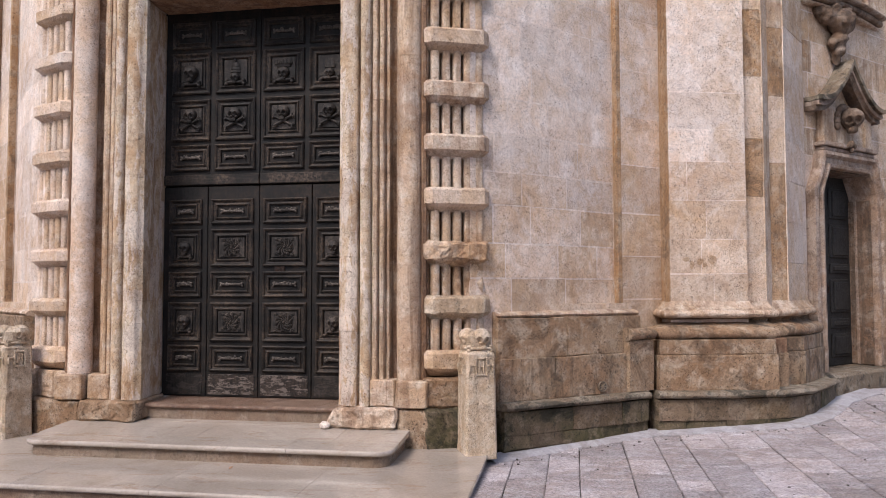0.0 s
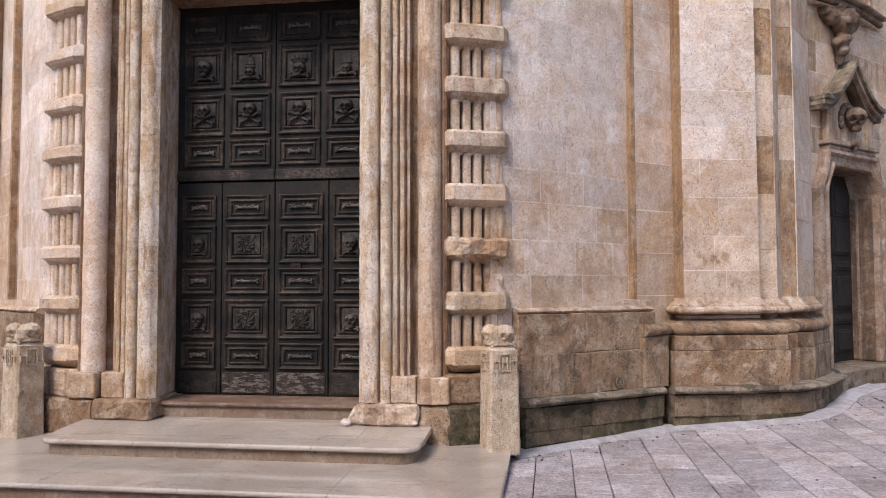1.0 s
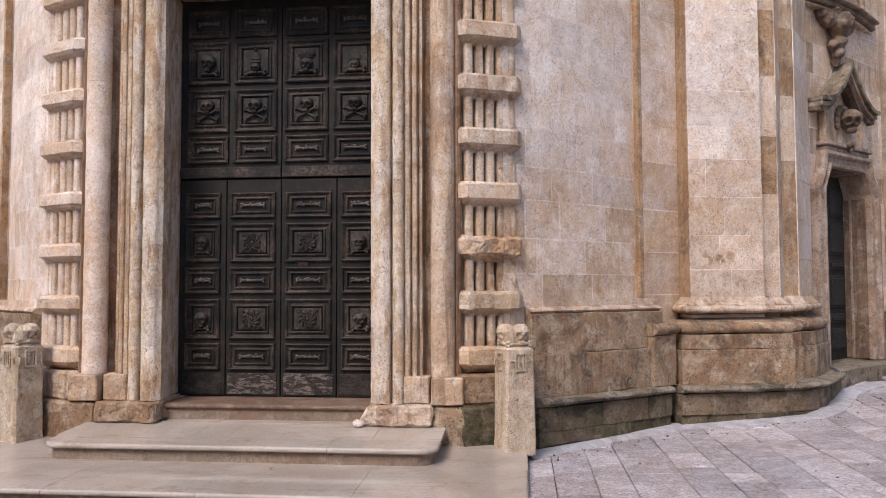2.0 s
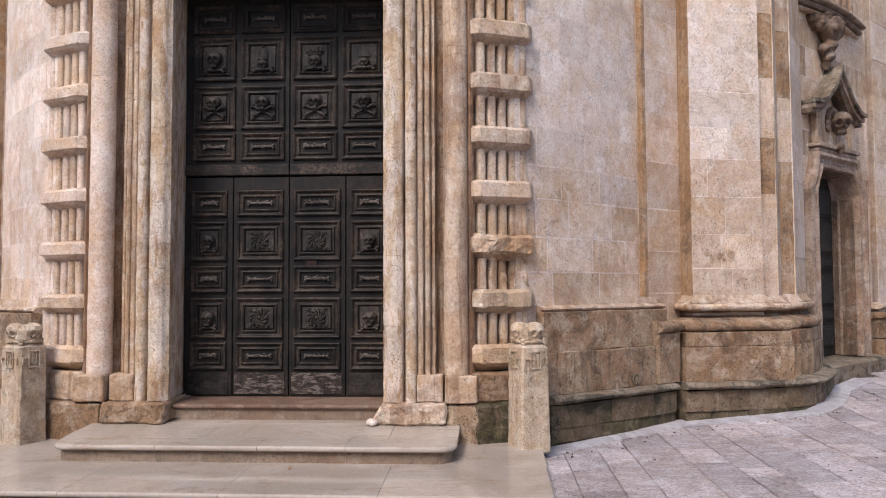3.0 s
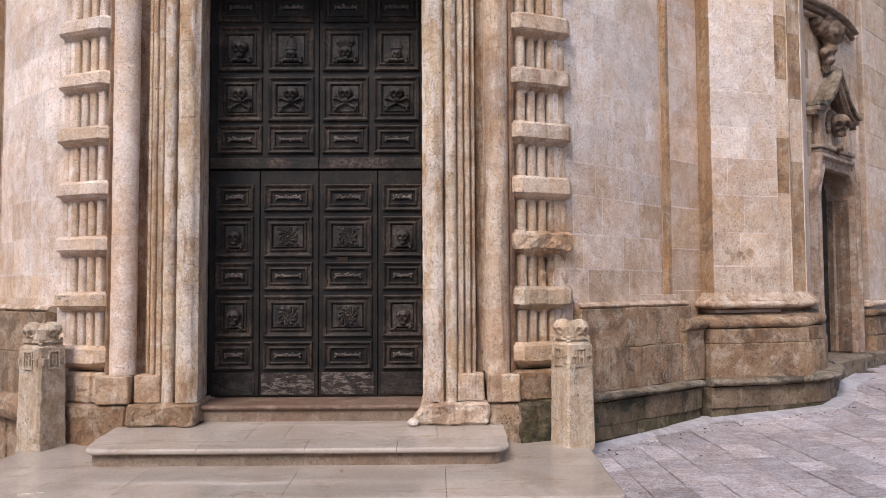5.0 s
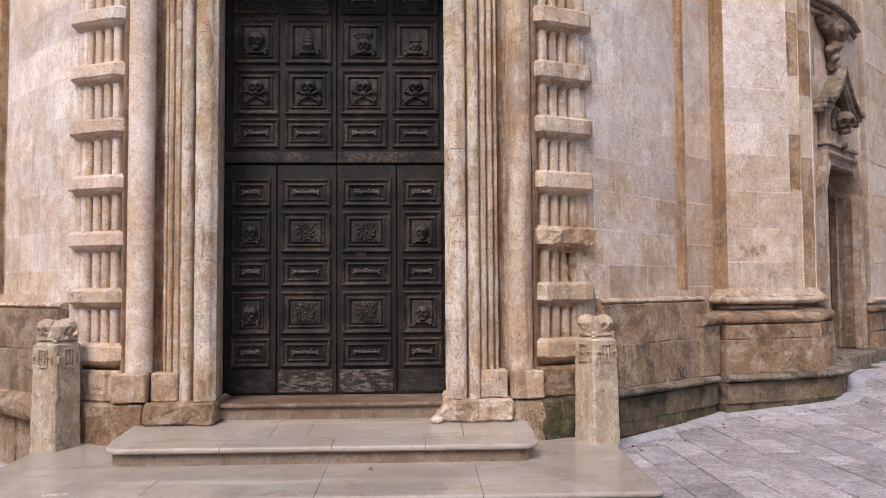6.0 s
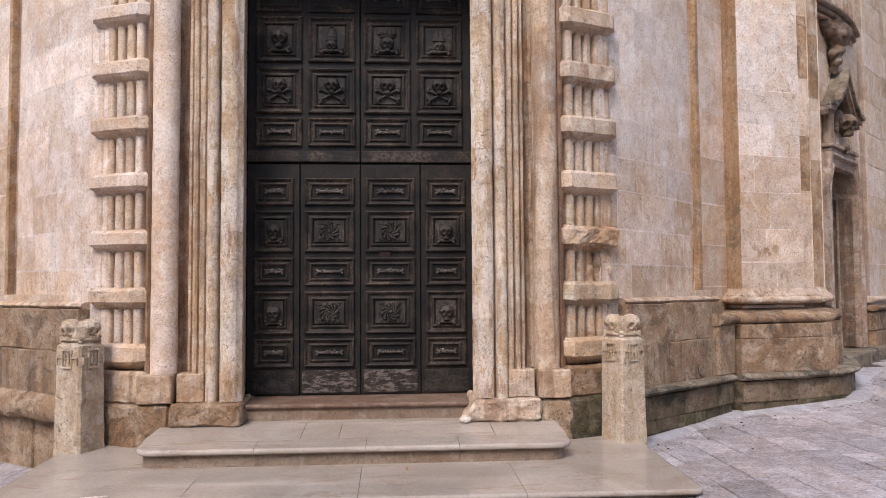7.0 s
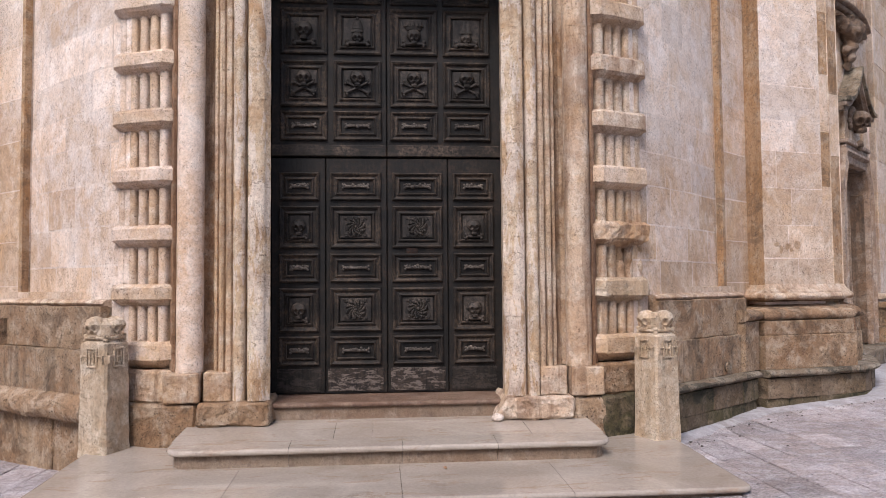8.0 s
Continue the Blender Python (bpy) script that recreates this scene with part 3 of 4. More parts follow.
JAMB_IN = [(-2.32, 8.30), (-2.40, 7.72), (-2.405, 7.66), (-2.375, 7.635)] + roll_points(-2.365, -2.20, 7.62, 0.035) + [(-2.192, 7.70), (-2.183, 7.70)] + roll_points(-2.175, -2.065, 7.63, 0.05) + [(-2.06, 7.70), (-2.06, 8.30)]
JAMB_OUT = [(-2.06, 8.2), (-2.06, 7.665)] + roll_points(-2.05, -1.995, 7.65, 0.02, 4) + [(-1.99, 7.70)] + roll_points(-1.98, -1.925, 7.675, 0.025, 4) + [(-1.92, 7.725), (-1.905, 7.70), (-1.88, 7.70), (-1.87, 7.74), (-1.865, 8.2)]
RECESS = [(-1.863, 8.2), (-1.862, 7.78), (-1.84, 7.81), (-1.80, 7.83), (-1.74, 7.80), (-1.50, 7.72), (-1.47, 7.72), (-1.47, 8.2)]
for side in (1, -1):
    z = 0.43
    while z < 4.84:
        h = min(random.uniform(0.24, 0.42), 4.86 - z)
        bm = worn(worn(extrude_plan(JAMB_IN, z + 0.0012, z + h - 0.0012, 0.03), 0.004, 9), 0.003, 30)
        part("jamb_stone", mirrored(bm, side), LIMED, portal, smooth=True)
        z += h
    z = 0.70
    while z < TOP - 0.1:
        h = min(random.uniform(0.7, 1.2), TOP - z)
        bm = worn(extrude_plan(JAMB_OUT, z + 0.0015, z + h - 0.0015, 0.07), 0.005, 7)
        part("moulding_stone", mirrored(bm, side), CARVED, portal, smooth=True)
        part("recess_stone", mirrored(worn(extrude_plan(RECESS, z + 0.0015, z + h - 0.0015, 0.09), 0.004, 7), side), MOULD, portal)
        z += h
    # engaged column in drums
    z = 0.70
    for h in (3.33 if side > 0 else 3.1, 2.4, 2.5):
        ring = [(-1.663 + 0.125 * math.cos(2 * math.pi * j / 28), 7.675 + 0.125 * math.sin(2 * math.pi * j / 28)) for j in range(28)]
        bm = worn(extrude_plan(ring, z + 0.0015, z + h - 0.0015, 0.08), 0.005, 6)
        part("column_drum", mirrored(bm, side), CARVED if side > 0 else MIDTONE, portal, smooth=True)
        z += h
    bm = extrude_plan([(-1.518, 8.0), (-1.535, 7.655), (-1.512, 7.64), (-1.485, 7.66), (-1.48, 8.0)], 0.70, TOP, 0.15)
    part("outer_fillet", mirrored(worn(bm, 0.003, 6), side), RUSTY, portal)
    # footing blocks
    for name, dims, m in (("column_plinth", (-1.775, -1.455, 7.525, 8.1, 0.43, 0.70), CARVED),
                          ("moulding_plinth", (-2.06, -1.80, 7.60, 8.1, 0.43, 0.70), CARVED)):
        bm = dice(box(bmesh.new(), *dims, bevel=0.012), 0.09)
        part(name, mirrored(worn(bm, 0.008, 8, side), side), m, portal)
    base = dice(box(bmesh.new(), -2.42, -1.76, 7.49, 8.15, 0.215, 0.43, bevel=0.025), 0.07)
    for v in base.verts:
        v.co.x -= (0.11 if side > 0 else 0.02) * max(0, (0.40 - v.co.z) / 0.2) * max(0, min(1, (-2.2 - v.co.x) / 0.2))
    part("base_block", mirrored(worn(worn(base, 0.022, 7, side), 0.008, 24), side), CARVED if side > 0 else BUFFPLINTH, portal)
    base = dice(box(bmesh.new(), -1.755, -1.42, 7.54, 8.15, 0.0, 0.425, bevel=0.03), 0.07)
    part("base_block", mirrored(worn(worn(base, 0.02, 7, side), 0.007, 24), side), BUFFPLINTH, portal)
lump = bmesh.new()
bmesh.ops.create_icosphere(lump, subdivisions=3, radius=0.5, matrix=Matrix.Translation((-2.50, 7.50, 0.245)) @ Matrix.Diagonal((0.11, 0.10, 0.085, 1)))
part("mortar_lump", worn(lump, 0.012, 14), MORTAR, portal, "smeared white mortar lump at the jamb foot", smooth=True)
# lintel; the unseen portal wall above overhangs, added to shade the door top
bm = dice(box(bmesh.new(), -4.70, -2.34, 7.62, 8.3, 4.855, 5.3, bevel=0.02), 0.12)
part("lintel", worn(bm, 0.006, 6), RUSTY, portal)
for x0, x1 in ((-5.0, -2.04),):
    part("upper_wall", box(bmesh.new(), x0, x1, 7.38, 8.4, 5.3, TOP, bevel=0.01), CARVED, portal)
for side in (1, -1):
    part("core", mirrored(box(bmesh.new(), -2.30, -1.0, 8.15, 8.9, -0.5, TOP), side), MORTAR, portal)

# ---- rusticated strips beside the portal ----
RX = Vector((0.65, 0.28)).normalized()
M_RUST = Matrix(((RX.x, -RX.y, 0, -1.155), (RX.y, RX.x, 0, 7.72), (0, 0, 1, 0), (0, 0, 0, 1)))


def cushion(width, z0, z1, wear, seed):
    """A projecting block: flat face, canted ends, a lip on top, an undercut soffit with notched corners."""
    bm = bmesh.new()
    h = width / 2
    rows = []
    top = z1 - z0
    # plan ring at several heights: half width of the face, half width behind the cant, depth of the face
    for z, face, ends, y in ((0.0, h - 0.11, h - 0.06, 0.10), (0.014, h - 0.11, h - 0.05, 0.09), (0.052, h - 0.125, h - 0.035, 0.016), (0.066, h - 0.115, h - 0.025, 0.004), (0.082, h - 0.075, h, -0.012),
                             (top - 0.035, h - 0.075, h, -0.012), (top - 0.026, h - 0.08, h - 0.004, 0.0), (top - 0.006, h - 0.065, h - 0.002, 0.026), (top, h - 0.07, h - 0.008, 0.05)):
        rows.append([bm.verts.new(p) for p in ((-face, y, z0 + z), (face, y, z0 + z), (ends, y + 0.075, z0 + z), (ends, 0.34, z0 + z), (-ends, 0.34, z0 + z), (-ends, y + 0.075, z0 + z))])
    bm.faces.new(rows[0][::-1])
    for a, b in zip(rows, rows[1:]):
        for j in range(6):
            bm.faces.new((a[j], a[(j + 1) % 6], b[(j + 1) % 6], b[j]))
    bm.faces.new(rows[-1])
    bmesh.ops.triangulate(bm, faces=[f for f in bm.faces if len(f.verts) > 4])
    return worn(worn(dice(bm, 0.045 if wear > 0.01 else 0.10), wear, 8, seed), wear * 0.25, 34, seed)


for side in (1, -1):
    c = M_RUST @ Vector((0, 0.1, 0))
    strip = thing("rusticated_pilaster", (c.x if side > 0 else 2 * XC - c.x, c.y, 0.05), "limestone pilaster of fluted drums banded by projecting blocks", "pilaster", "rusticated pilasters beside the portal")

    def put(name, bm, m, smooth=False):
        bm.transform(M_RUST)
        part(name, mirrored(bm, side), m, strip, smooth=smooth)

    put("core", box(bmesh.new(), -0.27, 0.30, 0.20, 0.55, 0.0, TOP), CARVED)
    for k in range(-3, 12):
        zb = 2.418 + 0.558 * k
        tall = 0.255 if side > 0 else 0.222
        if zb > 0.72:
            wear = 0.026 if (k == -1 and side > 0) else (0.013 if k == -2 and side > 0 else 0.004)
            put("band_block", cushion(0.70, zb, zb + tall, wear, k * 3.1 + side), BOLLARD if k == -2 and side > 0 else TAN if (k + (side > 0)) % 3 == 1 else CARVED if side > 0 else MIDTONE)
        if zb > 0.6:
            broken = side > 0 and k == -2
            for j in range(5):
                x = -0.222 + 0.1175 * j
                w = 0.046
                ring = [(x + w * math.copysign(abs(math.cos(a)) ** 0.55, math.cos(a)), 0.145 - 0.075 * math.sin(a) ** 0.6) for a in [math.pi * i / 8 for i in range(9)]] + [(x - w, 0.26), (x + w, 0.26)]
                bm = worn(extrude_plan(ring[::-1], zb + tall - 0.01, zb + 0.575, 0.045), 0.004, 9, j)
                if broken and j > 1:
                    for v in bm.verts:
                        v.co.y += 0.075 * max(0.0, 0.35 + noise.noise(Vector((v.co.x * 9, 3.1, v.co.z * 11))))
                put("flute", bm, (TAN if j % 2 else MIDTONE) if side < 0 else CARVED, True)
    put("band_block", cushion(0.70, 0.735, 0.985, 0.006, 4.0), TAN)
    put("foot_block", worn(worn(dice(box(bmesh.new(), -0.37, 0.36, 0.0, 0.4, 0.41, 0.725, bevel=0.03), 0.06), 0.014, 7, 9.0), 0.005, 26), BUFFPLINTH if side > 0 else CARVED)
    bm = dice(box(bmesh.new(), -0.36, 0.36, -0.06, 0.4, -0.1, 0.42, bevel=0.03), 0.07)
    put("base_block", worn(worn(bm, 0.025, 6, side * 2.0), 0.008, 24), MOSSY if side > 0 else BUFFPLINTH)

# ---- steps ----


def rounded_slab(x0, x1, y0, y1, z0, z1, r_left, r_right, nose, slope):
    """A tread with a rounded front edge and rounded front corners; slope lifts the back."""
    def outline(g):
        pts = []
        if r_left:
            pts += [(x0 + r_left + (-r_left + g) * math.sin(a), y0 + r_left - (r_left - g) * math.cos(a)) for a in [math.pi / 2 * (1 - j / 7) for j in range(8)]]
        else:
            pts += [(x0, y0 + g)]
        if r_right:
            pts += [(x1 - r_right + (r_right - g) * math.sin(a), y0 + r_right - (r_right - g) * math.cos(a)) for a in [math.pi / 2 * j / 7 for j in range(8)]]
        else:
            pts += [(x1, y0 + g)]
        return pts + [(x1 - (g if r_right else 0), y1), (x0 + (g if r_left else 0), y1)]
    bm = bmesh.new()
    h = (z1 - z0) / 2
    rows = []
    for j in range(7):
        a = -math.pi / 2 + math.pi * j / 6
        rows.append([bm.verts.new((x, y, z0 + h + h * math.sin(a) + slope * (y - y0))) for x, y in outline(nose * (1 - math.cos(a)))])
    n = len(rows[0])
    for a, b in zip(rows, rows[1:]):
        for j in range(n):
            bm.faces.new((a[j], a[(j + 1) % n], b[(j + 1) % n], b[j]))
    bm.faces.new(rows[0][::-1])
    bm.faces.new(rows[-1])
    return bm


def stair(name, label, x0, x1, y0, y1, top, thick, drop, r, cuts, slope, back_cut=None):
    base = thing(name, ((x0 + x1) / 2, y0, top - drop), label, "step", kind="structure")
    xs = [x0, *cuts, x1]
    g = 0.002
    for i, (a, b) in enumerate(zip(xs, xs[1:])):
        first, last = i == 0, i == len(xs) - 2
        ym = y1 if back_cut is None else back_cut
        part("tread_slab", rounded_slab(a + (0 if first else g), b - (0 if last else g), y0, ym - g, top - thick, top, r if first else 0, r if last else 0, thick * 0.45, slope), MARBLE, base)
        if back_cut is not None:
            sh = 0.35 if i % 2 else -0.25
            a2, b2 = a + (0 if first else sh), b + (0 if last else (0.35 if (i + 1) % 2 else -0.25))
            bm = box(bmesh.new(), a2 + g, b2 - g, ym + g, y1, top - thick, top)
            for v in bm.verts:
                v.co.z += slope * (v.co.y - y0)
            part("tread_slab", bm, MARBLE, base)
        e = 0.05
        part("riser_slab", rounded_slab(a + (e if first else g), b - (e if last else g), y0 + e, y1, top - drop, top - thick, r - e / 2 if first else 0, r - e / 2 if last else 0, 0.001, 0), SHADEDRISER, base)
    return base


stair("platform_step", "broad polished beige marble platform step with rounded edge", -6.21, -0.83, 5.84, 7.75, -0.02, 0.045, 0.45, 0.10, [-4.75, -3.45, -2.2], 0.03, 6.72)
stair("upper_step", "polished beige marble step with rolled nosing and rounded corners", -5.37, -1.625, 6.73, 7.62, 0.162, 0.05, 0.20, 0.17, [-4.36, -3.42, -2.62], 0.065, 7.03)
for x0, x1 in ((-4.62, -2.42),):
    sill = thing("threshold_step", (XC, 7.75, 0.2), "narrow reddish marble threshold step, tread coloured with the door's reflection", "step", kind="structure")
    bm = rounded_slab(x0, x1, 7.72, 8.35, 0.335, 0.382, 0, 0, 0.02, 0.03)
    # tread coloured dark in place of a real reflection of the door
    part("tread_slab", bm, REFLECTTREAD, sill)
    part("riser_slab", box(bmesh.new(), x0, x1, 7.755, 8.3, 0.15, 0.335), SHADEDRISER, sill)
part("tread_slab", box(bmesh.new(), -4.6, -2.44, 7.60, 7.78, 0.14, 0.22), MARBLE, sill)

# ---- carving helpers ----


def skull_shape(bm, m, flat=1.0, jaw=True):
    """A carved skull one unit high that faces -y."""
    b = bmesh.new()
    bmesh.ops.create_icosphere(b, subdivisions=4, radius=0.5)
    for v in b.verts:
        x, y, z = v.co
        if z < -0.05:
            x *= 1 - 0.55 * min(1, (-0.05 - z) / 0.45)
            y *= 1 - 0.25 * min(1, (-0.05 - z) / 0.45)
        x *= 0.92
        if z > 0.28:
            z = 0.28 + (z - 0.28) * 0.7
        for cx, cz, r, d in ((-0.16, -0.10, 0.125, 0.22), (0.16, -0.10, 0.125, 0.22), (0.0, -0.27, 0.075, 0.16)):
            q = math.hypot(x - cx, z - cz) / r
            if q < 1 and y < 0:
                y += d * (1 - q * q) ** 0.7
        if y < 0 and -0.02 < z < 0.1:
            y -= 0.03
        v.co = (x, y, z)
    if jaw:
        box(b, -0.17, 0.17, -0.36, 0.0, -0.56, -0.38, bevel=0.03)
        for i in range(5):
            box(b, -0.15 + 0.062 * i, -0.10 + 0.062 * i, -0.385, -0.3, -0.47, -0.385)
    for v in b.verts:
        v.co.y *= flat
    return join(bm, b, m)


def bone_shape(bm, a, c, r, y, knob=1.7):
    """A long bone between two points (x, z) at depth y, with knobbed ends."""
    a, c = Vector((a[0], y, a[1])), Vector((c[0], y, c[1]))
    d = (c - a)
    turn = d.to_track_quat("Z", "Y").to_matrix().to_4x4()
    b = bmesh.new()
    bmesh.ops.create_cone(b, cap_ends=True, segments=10, radius1=r, radius2=r, depth=d.length, matrix=Matrix.Translation((a + c) / 2) @ turn)
    side = d.normalized().cross(Vector((0, 1, 0))) * r * 1.1
    for p in (a, c):
        for s in (1, -1):
            bmesh.ops.create_uvsphere(b, u_segments=10, v_segments=7, radius=r * knob * 0.8, matrix=Matrix.Translation(p + side * s))
    return join(bm, b)


def rosette_shape(bm, x, z, r, y):
    """A swirling leaf rosette with scrolls in its corners."""
    b = bmesh.new()
    bmesh.ops.create_uvsphere(b, u_segments=12, v_segments=8, radius=r * 0.2, matrix=Matrix.Translation((x, y, z)))
    for k in range(10):
        for j in range(5):
            a = 2 * math.pi * k / 10 + j * 0.2
            d = r * (0.30 + 0.15 * j)
            bmesh.ops.create_icosphere(b, subdivisions=1, radius=r * (0.11 + 0.03 * j), matrix=Matrix.Translation((x + d * math.cos(a), y, z + d * math.sin(a))))
    for k in range(20):
        a = 2 * math.pi * k / 20
        bmesh.ops.create_icosphere(b, subdivisions=1, radius=r * 0.14, matrix=Matrix.Translation((x + r * 1.02 * math.cos(a), y + 0.004, z + r * 1.02 * math.sin(a))))
    for sx in (1, -1):
        for sz in (1, -1):
            for j in range(7):
                a = j * 0.9
                d = r * 0.05 * (7 - j) * 0.55
                bmesh.ops.create_icosphere(b, subdivisions=1, radius=r * 0.12, matrix=Matrix.Translation((x + sx * (r * 1.0 + d * math.cos(a)), y + 0.004, z + sz * (r * 0.88 + d * math.sin(a)))))
    for v in b.verts:
        v.co.y = y + (v.co.y - y) * 1.3
    return join(bm, b)


# ---- great door ----
DY = 8.19
door = thing("great_door", (XC, DY, 0.42), "dark carved wooden double door, closed, with skull and bone panels", "door")
part("door_frame", box(bmesh.new(), -4.74, -2.28, 8.24, 8.34, 0.40, 5.05), WOOD, door)


def panel(x0, x1, z0, z1):
    """A raised and recessed field with mitred mouldings."""
    bm = bmesh.new()
    k = min(1.0, (z1 - z0) / 0.45)
    prof = [(0, 0.0), (0.004, 0.026), (0.016, 0.034), (0.03, 0.026), (0.036, 0.012), (0.052, 0.006), (0.066, 0.010), (0.070, 0.024), (0.080, 0.027), (0.090, 0.018), (0.094, -0.004)]
    prof = [(g * (0.62 + 0.38 * k), o) for g, o in prof]
    rows = [[bm.verts.new(c) for c in ((x0 + g, DY - o, z0 + g), (x1 - g, DY - o, z0 + g), (x1 - g, DY - o, z1 - g), (x0 + g, DY - o, z1 - g))] for g, o in prof]
    for a, b in zip(rows, rows[1:]):
        for j in range(4):
            bm.faces.new((a[j], a[(j + 1) % 4], b[(j + 1) % 4], b[j]))
    bm.faces.new(rows[-1])
    bk = [bm.verts.new((v.co.x, DY + 0.012, v.co.z)) for v in rows[0]]
    for j in range(4):
        bm.faces.new((bk[j], bk[(j + 1) % 4], rows[0][(j + 1) % 4], rows[0][j]))
    bm.faces.new(bk[::-1])
    return worn(bm, 0.0018, 9)


def carving(kind, leaf, x, z, w, h):
    bm = bmesh.new()
    y = DY - 0.012
    if kind == "bone":
        h = min(h, 0.11)
        bone_shape(bm, (x - w * 0.38, z), (x + w * 0.38, z), h * 0.13, y - 0.006, 1.25)
        for i in range(9):
            bmesh.ops.create_icosphere(bm, subdivisions=2, radius=h * random.uniform(0.10, 0.19), matrix=Matrix.Translation((x + w * (-0.32 + 0.08 * i), y - 0.008, z + random.uniform(-0.05, 0.2) * h)))
        part("bone_relief", bm, WOODBONE, leaf, smooth=True)
        return
    if kind == "rosette":
        back = box(bmesh.new(), x - w * 0.46, x + w * 0.46, DY - 0.02, DY + 0.01, z - h * 0.44, z + h * 0.44, bevel=0.004)
        part("rosette_relief", rosette_shape(back, x, z, min(w, h) * 0.36, DY - 0.024), WOODCARVE, leaf, smooth=False)
        return
    back = box(bmesh.new(), x - w * 0.44, x + w * 0.44, DY - 0.016, DY + 0.01, z - h * 0.46, z + h * 0.46, bevel=0.004)
    if kind == "crossbones":
        s = h * 0.56
        skull_shape(back, Matrix.Translation((x, DY - 0.035, z + h * 0.19)) @ Matrix.Scale(s, 4), 0.75)
        bone_shape(back, (x - w * 0.36, z - h * 0.34), (x + w * 0.36, z + h * 0.04), h * 0.048, DY - 0.04, 1.35)
        bone_shape(back, (x + w * 0.36, z - h * 0.34), (x - w * 0.36, z + h * 0.04), h * 0.048, DY - 0.03, 1.35)
        name = "skull_and_crossbones_relief"
    else:
        low = kind in ("tiara", "mitre")
        s = h * (0.42 if low else 0.52 if kind == "crown" else 0.62)
        zc = z - h * (0.22 if low else 0.14 if kind == "crown" else -0.02)
        skull_shape(back, Matrix.Translation((x, DY - 0.035, zc)) @ Matrix.Scale(s, 4), 0.72)
        bone_shape(back, (x - w * 0.33, z - h * 0.40), (x + w * 0.33, z - h * 0.40), h * 0.055, DY - 0.032)
        name = "skull_relief"
        if kind == "tiara":
            for i, (r, dz) in enumerate(((0.22, 0.02), (0.21, 0.13), (0.19, 0.23), (0.14, 0.33))):
                bmesh.ops.create_cone(back, cap_ends=True, segments=14, radius1=h * r, radius2=h * r * 0.86, depth=h * 0.095, matrix=Matrix.Translation((x, DY - 0.012, z + h * dz)) @ Matrix.Diagonal((1, 0.45, 1, 1)))
            bmesh.ops.create_icosphere(back, subdivisions=2, radius=h * 0.06, matrix=Matrix.Translation((x, DY - 0.03, z + h * 0.43)))
        if kind == "crown":
            bmesh.ops.create_cone(back, cap_ends=True, segments=16, radius1=h * 0.26, radius2=h * 0.32, depth=h * 0.12, matrix=Matrix.Translation((x, DY - 0.012, z + h * 0.14)) @ Matrix.Diagonal((1, 0.45, 1, 1)))
            for i in range(7):
                a = math.pi * (i + 0.5) / 7
                bmesh.ops.create_cone(back, cap_ends=True, segments=6, radius1=h * 0.05, radius2=0.004, depth=h * 0.16, matrix=Matrix.Translation((x + h * 0.31 * math.cos(a), DY - 0.015 - h * 0.12 * math.sin(a), z + h * 0.27)))
        if kind == "mitre":
            for sx in (-0.07, 0.07):
                bmesh.ops.create_cone(back, cap_ends=True, segments=8, radius1=h * 0.17, radius2=h * 0.02, depth=h * 0.46, matrix=Matrix.Translation((x + sx * h, DY - 0.014, z + h * 0.22)) @ Matrix.Diagonal((1, 0.4, 1, 1)))
    part(name, back, WOODCARVE, leaf, smooth=True)


def leaf(name, x0, x1, z0, z1):
    return part(name, worn(dice(box(bmesh.new(), x0 + 0.004, x1 - 0.004, DY, DY + 0.05, z0 + 0.004, z1 - 0.004, bevel=0.006), 0.3), 0.0015, 4), WOOD, door)


LOW_ROWS = [(0.69, 0.985, "small"), (1.03, 1.475, "square"), (1.53, 1.825, "small"), (1.88, 2.315, "square"), (2.37, 2.66, "small")]
TOP_ROWS = [(2.99, 3.295, "small"), (3.34, 3.825, "bones"), (3.885, 4.375, "crowned"), (4.42, 4.74, "small")]
LOW_COLS = [(-4.70, -4.150, -4.62, -4.215), (-4.150, -3.522, -4.105, -3.585), (-3.522, -2.893, -3.470, -2.950), (-2.893, -2.33, -2.84, -2.415)]
TOP_COLS = [(-4.61, -4.13), (-4.07, -3.575), (-3.485, -2.99), (-2.935, -2.44)]
for i, (l0, l1, p0, p1) in enumerate(LOW_COLS):
    lf = leaf("door_leaf", l0, l1, 0.40, 2.81)
    for z0, z1, kind in LOW_ROWS:
        part("panel", panel(p0, p1, z0, z1), WOODEDGE, lf)
        inner = 0.18
        k = "bone" if kind == "small" else ("skull" if i in (0, 3) else "rosette")
        carving(k, lf, (p0 + p1) / 2, (z0 + z1) / 2, p1 - p0 - inner, z1 - z0 - inner)
    kick = dice(box(bmesh.new(), p0 - 0.02, p1 + 0.02, DY - 0.008, DY + 0.02, 0.425, 0.655, bevel=0.003), 0.1)
    part("kickboard", worn(kick, 0.003, 9), WOODSCUFF if i in (1, 2) else WOODDULL, lf, "kickboard with flaking grey-white scuffs" if i in (1, 2) else "dull dark kickboard")
    if i == 2:
        plate = box(bmesh.new(), -3.33, -3.21, DY - 0.02, DY, 1.79, 1.88, bevel=0.003)
        bmesh.ops.create_cone(plate, cap_ends=True, segments=12, radius1=0.014, radius2=0.014, depth=0.012, matrix=Matrix.Translation((-3.27, DY - 0.022, 1.845)) @ Matrix.Rotation(math.pi / 2, 4, "X"))
        part("lock_plate", plate, IRON, lf, "rusty iron lock plate with keyhole")
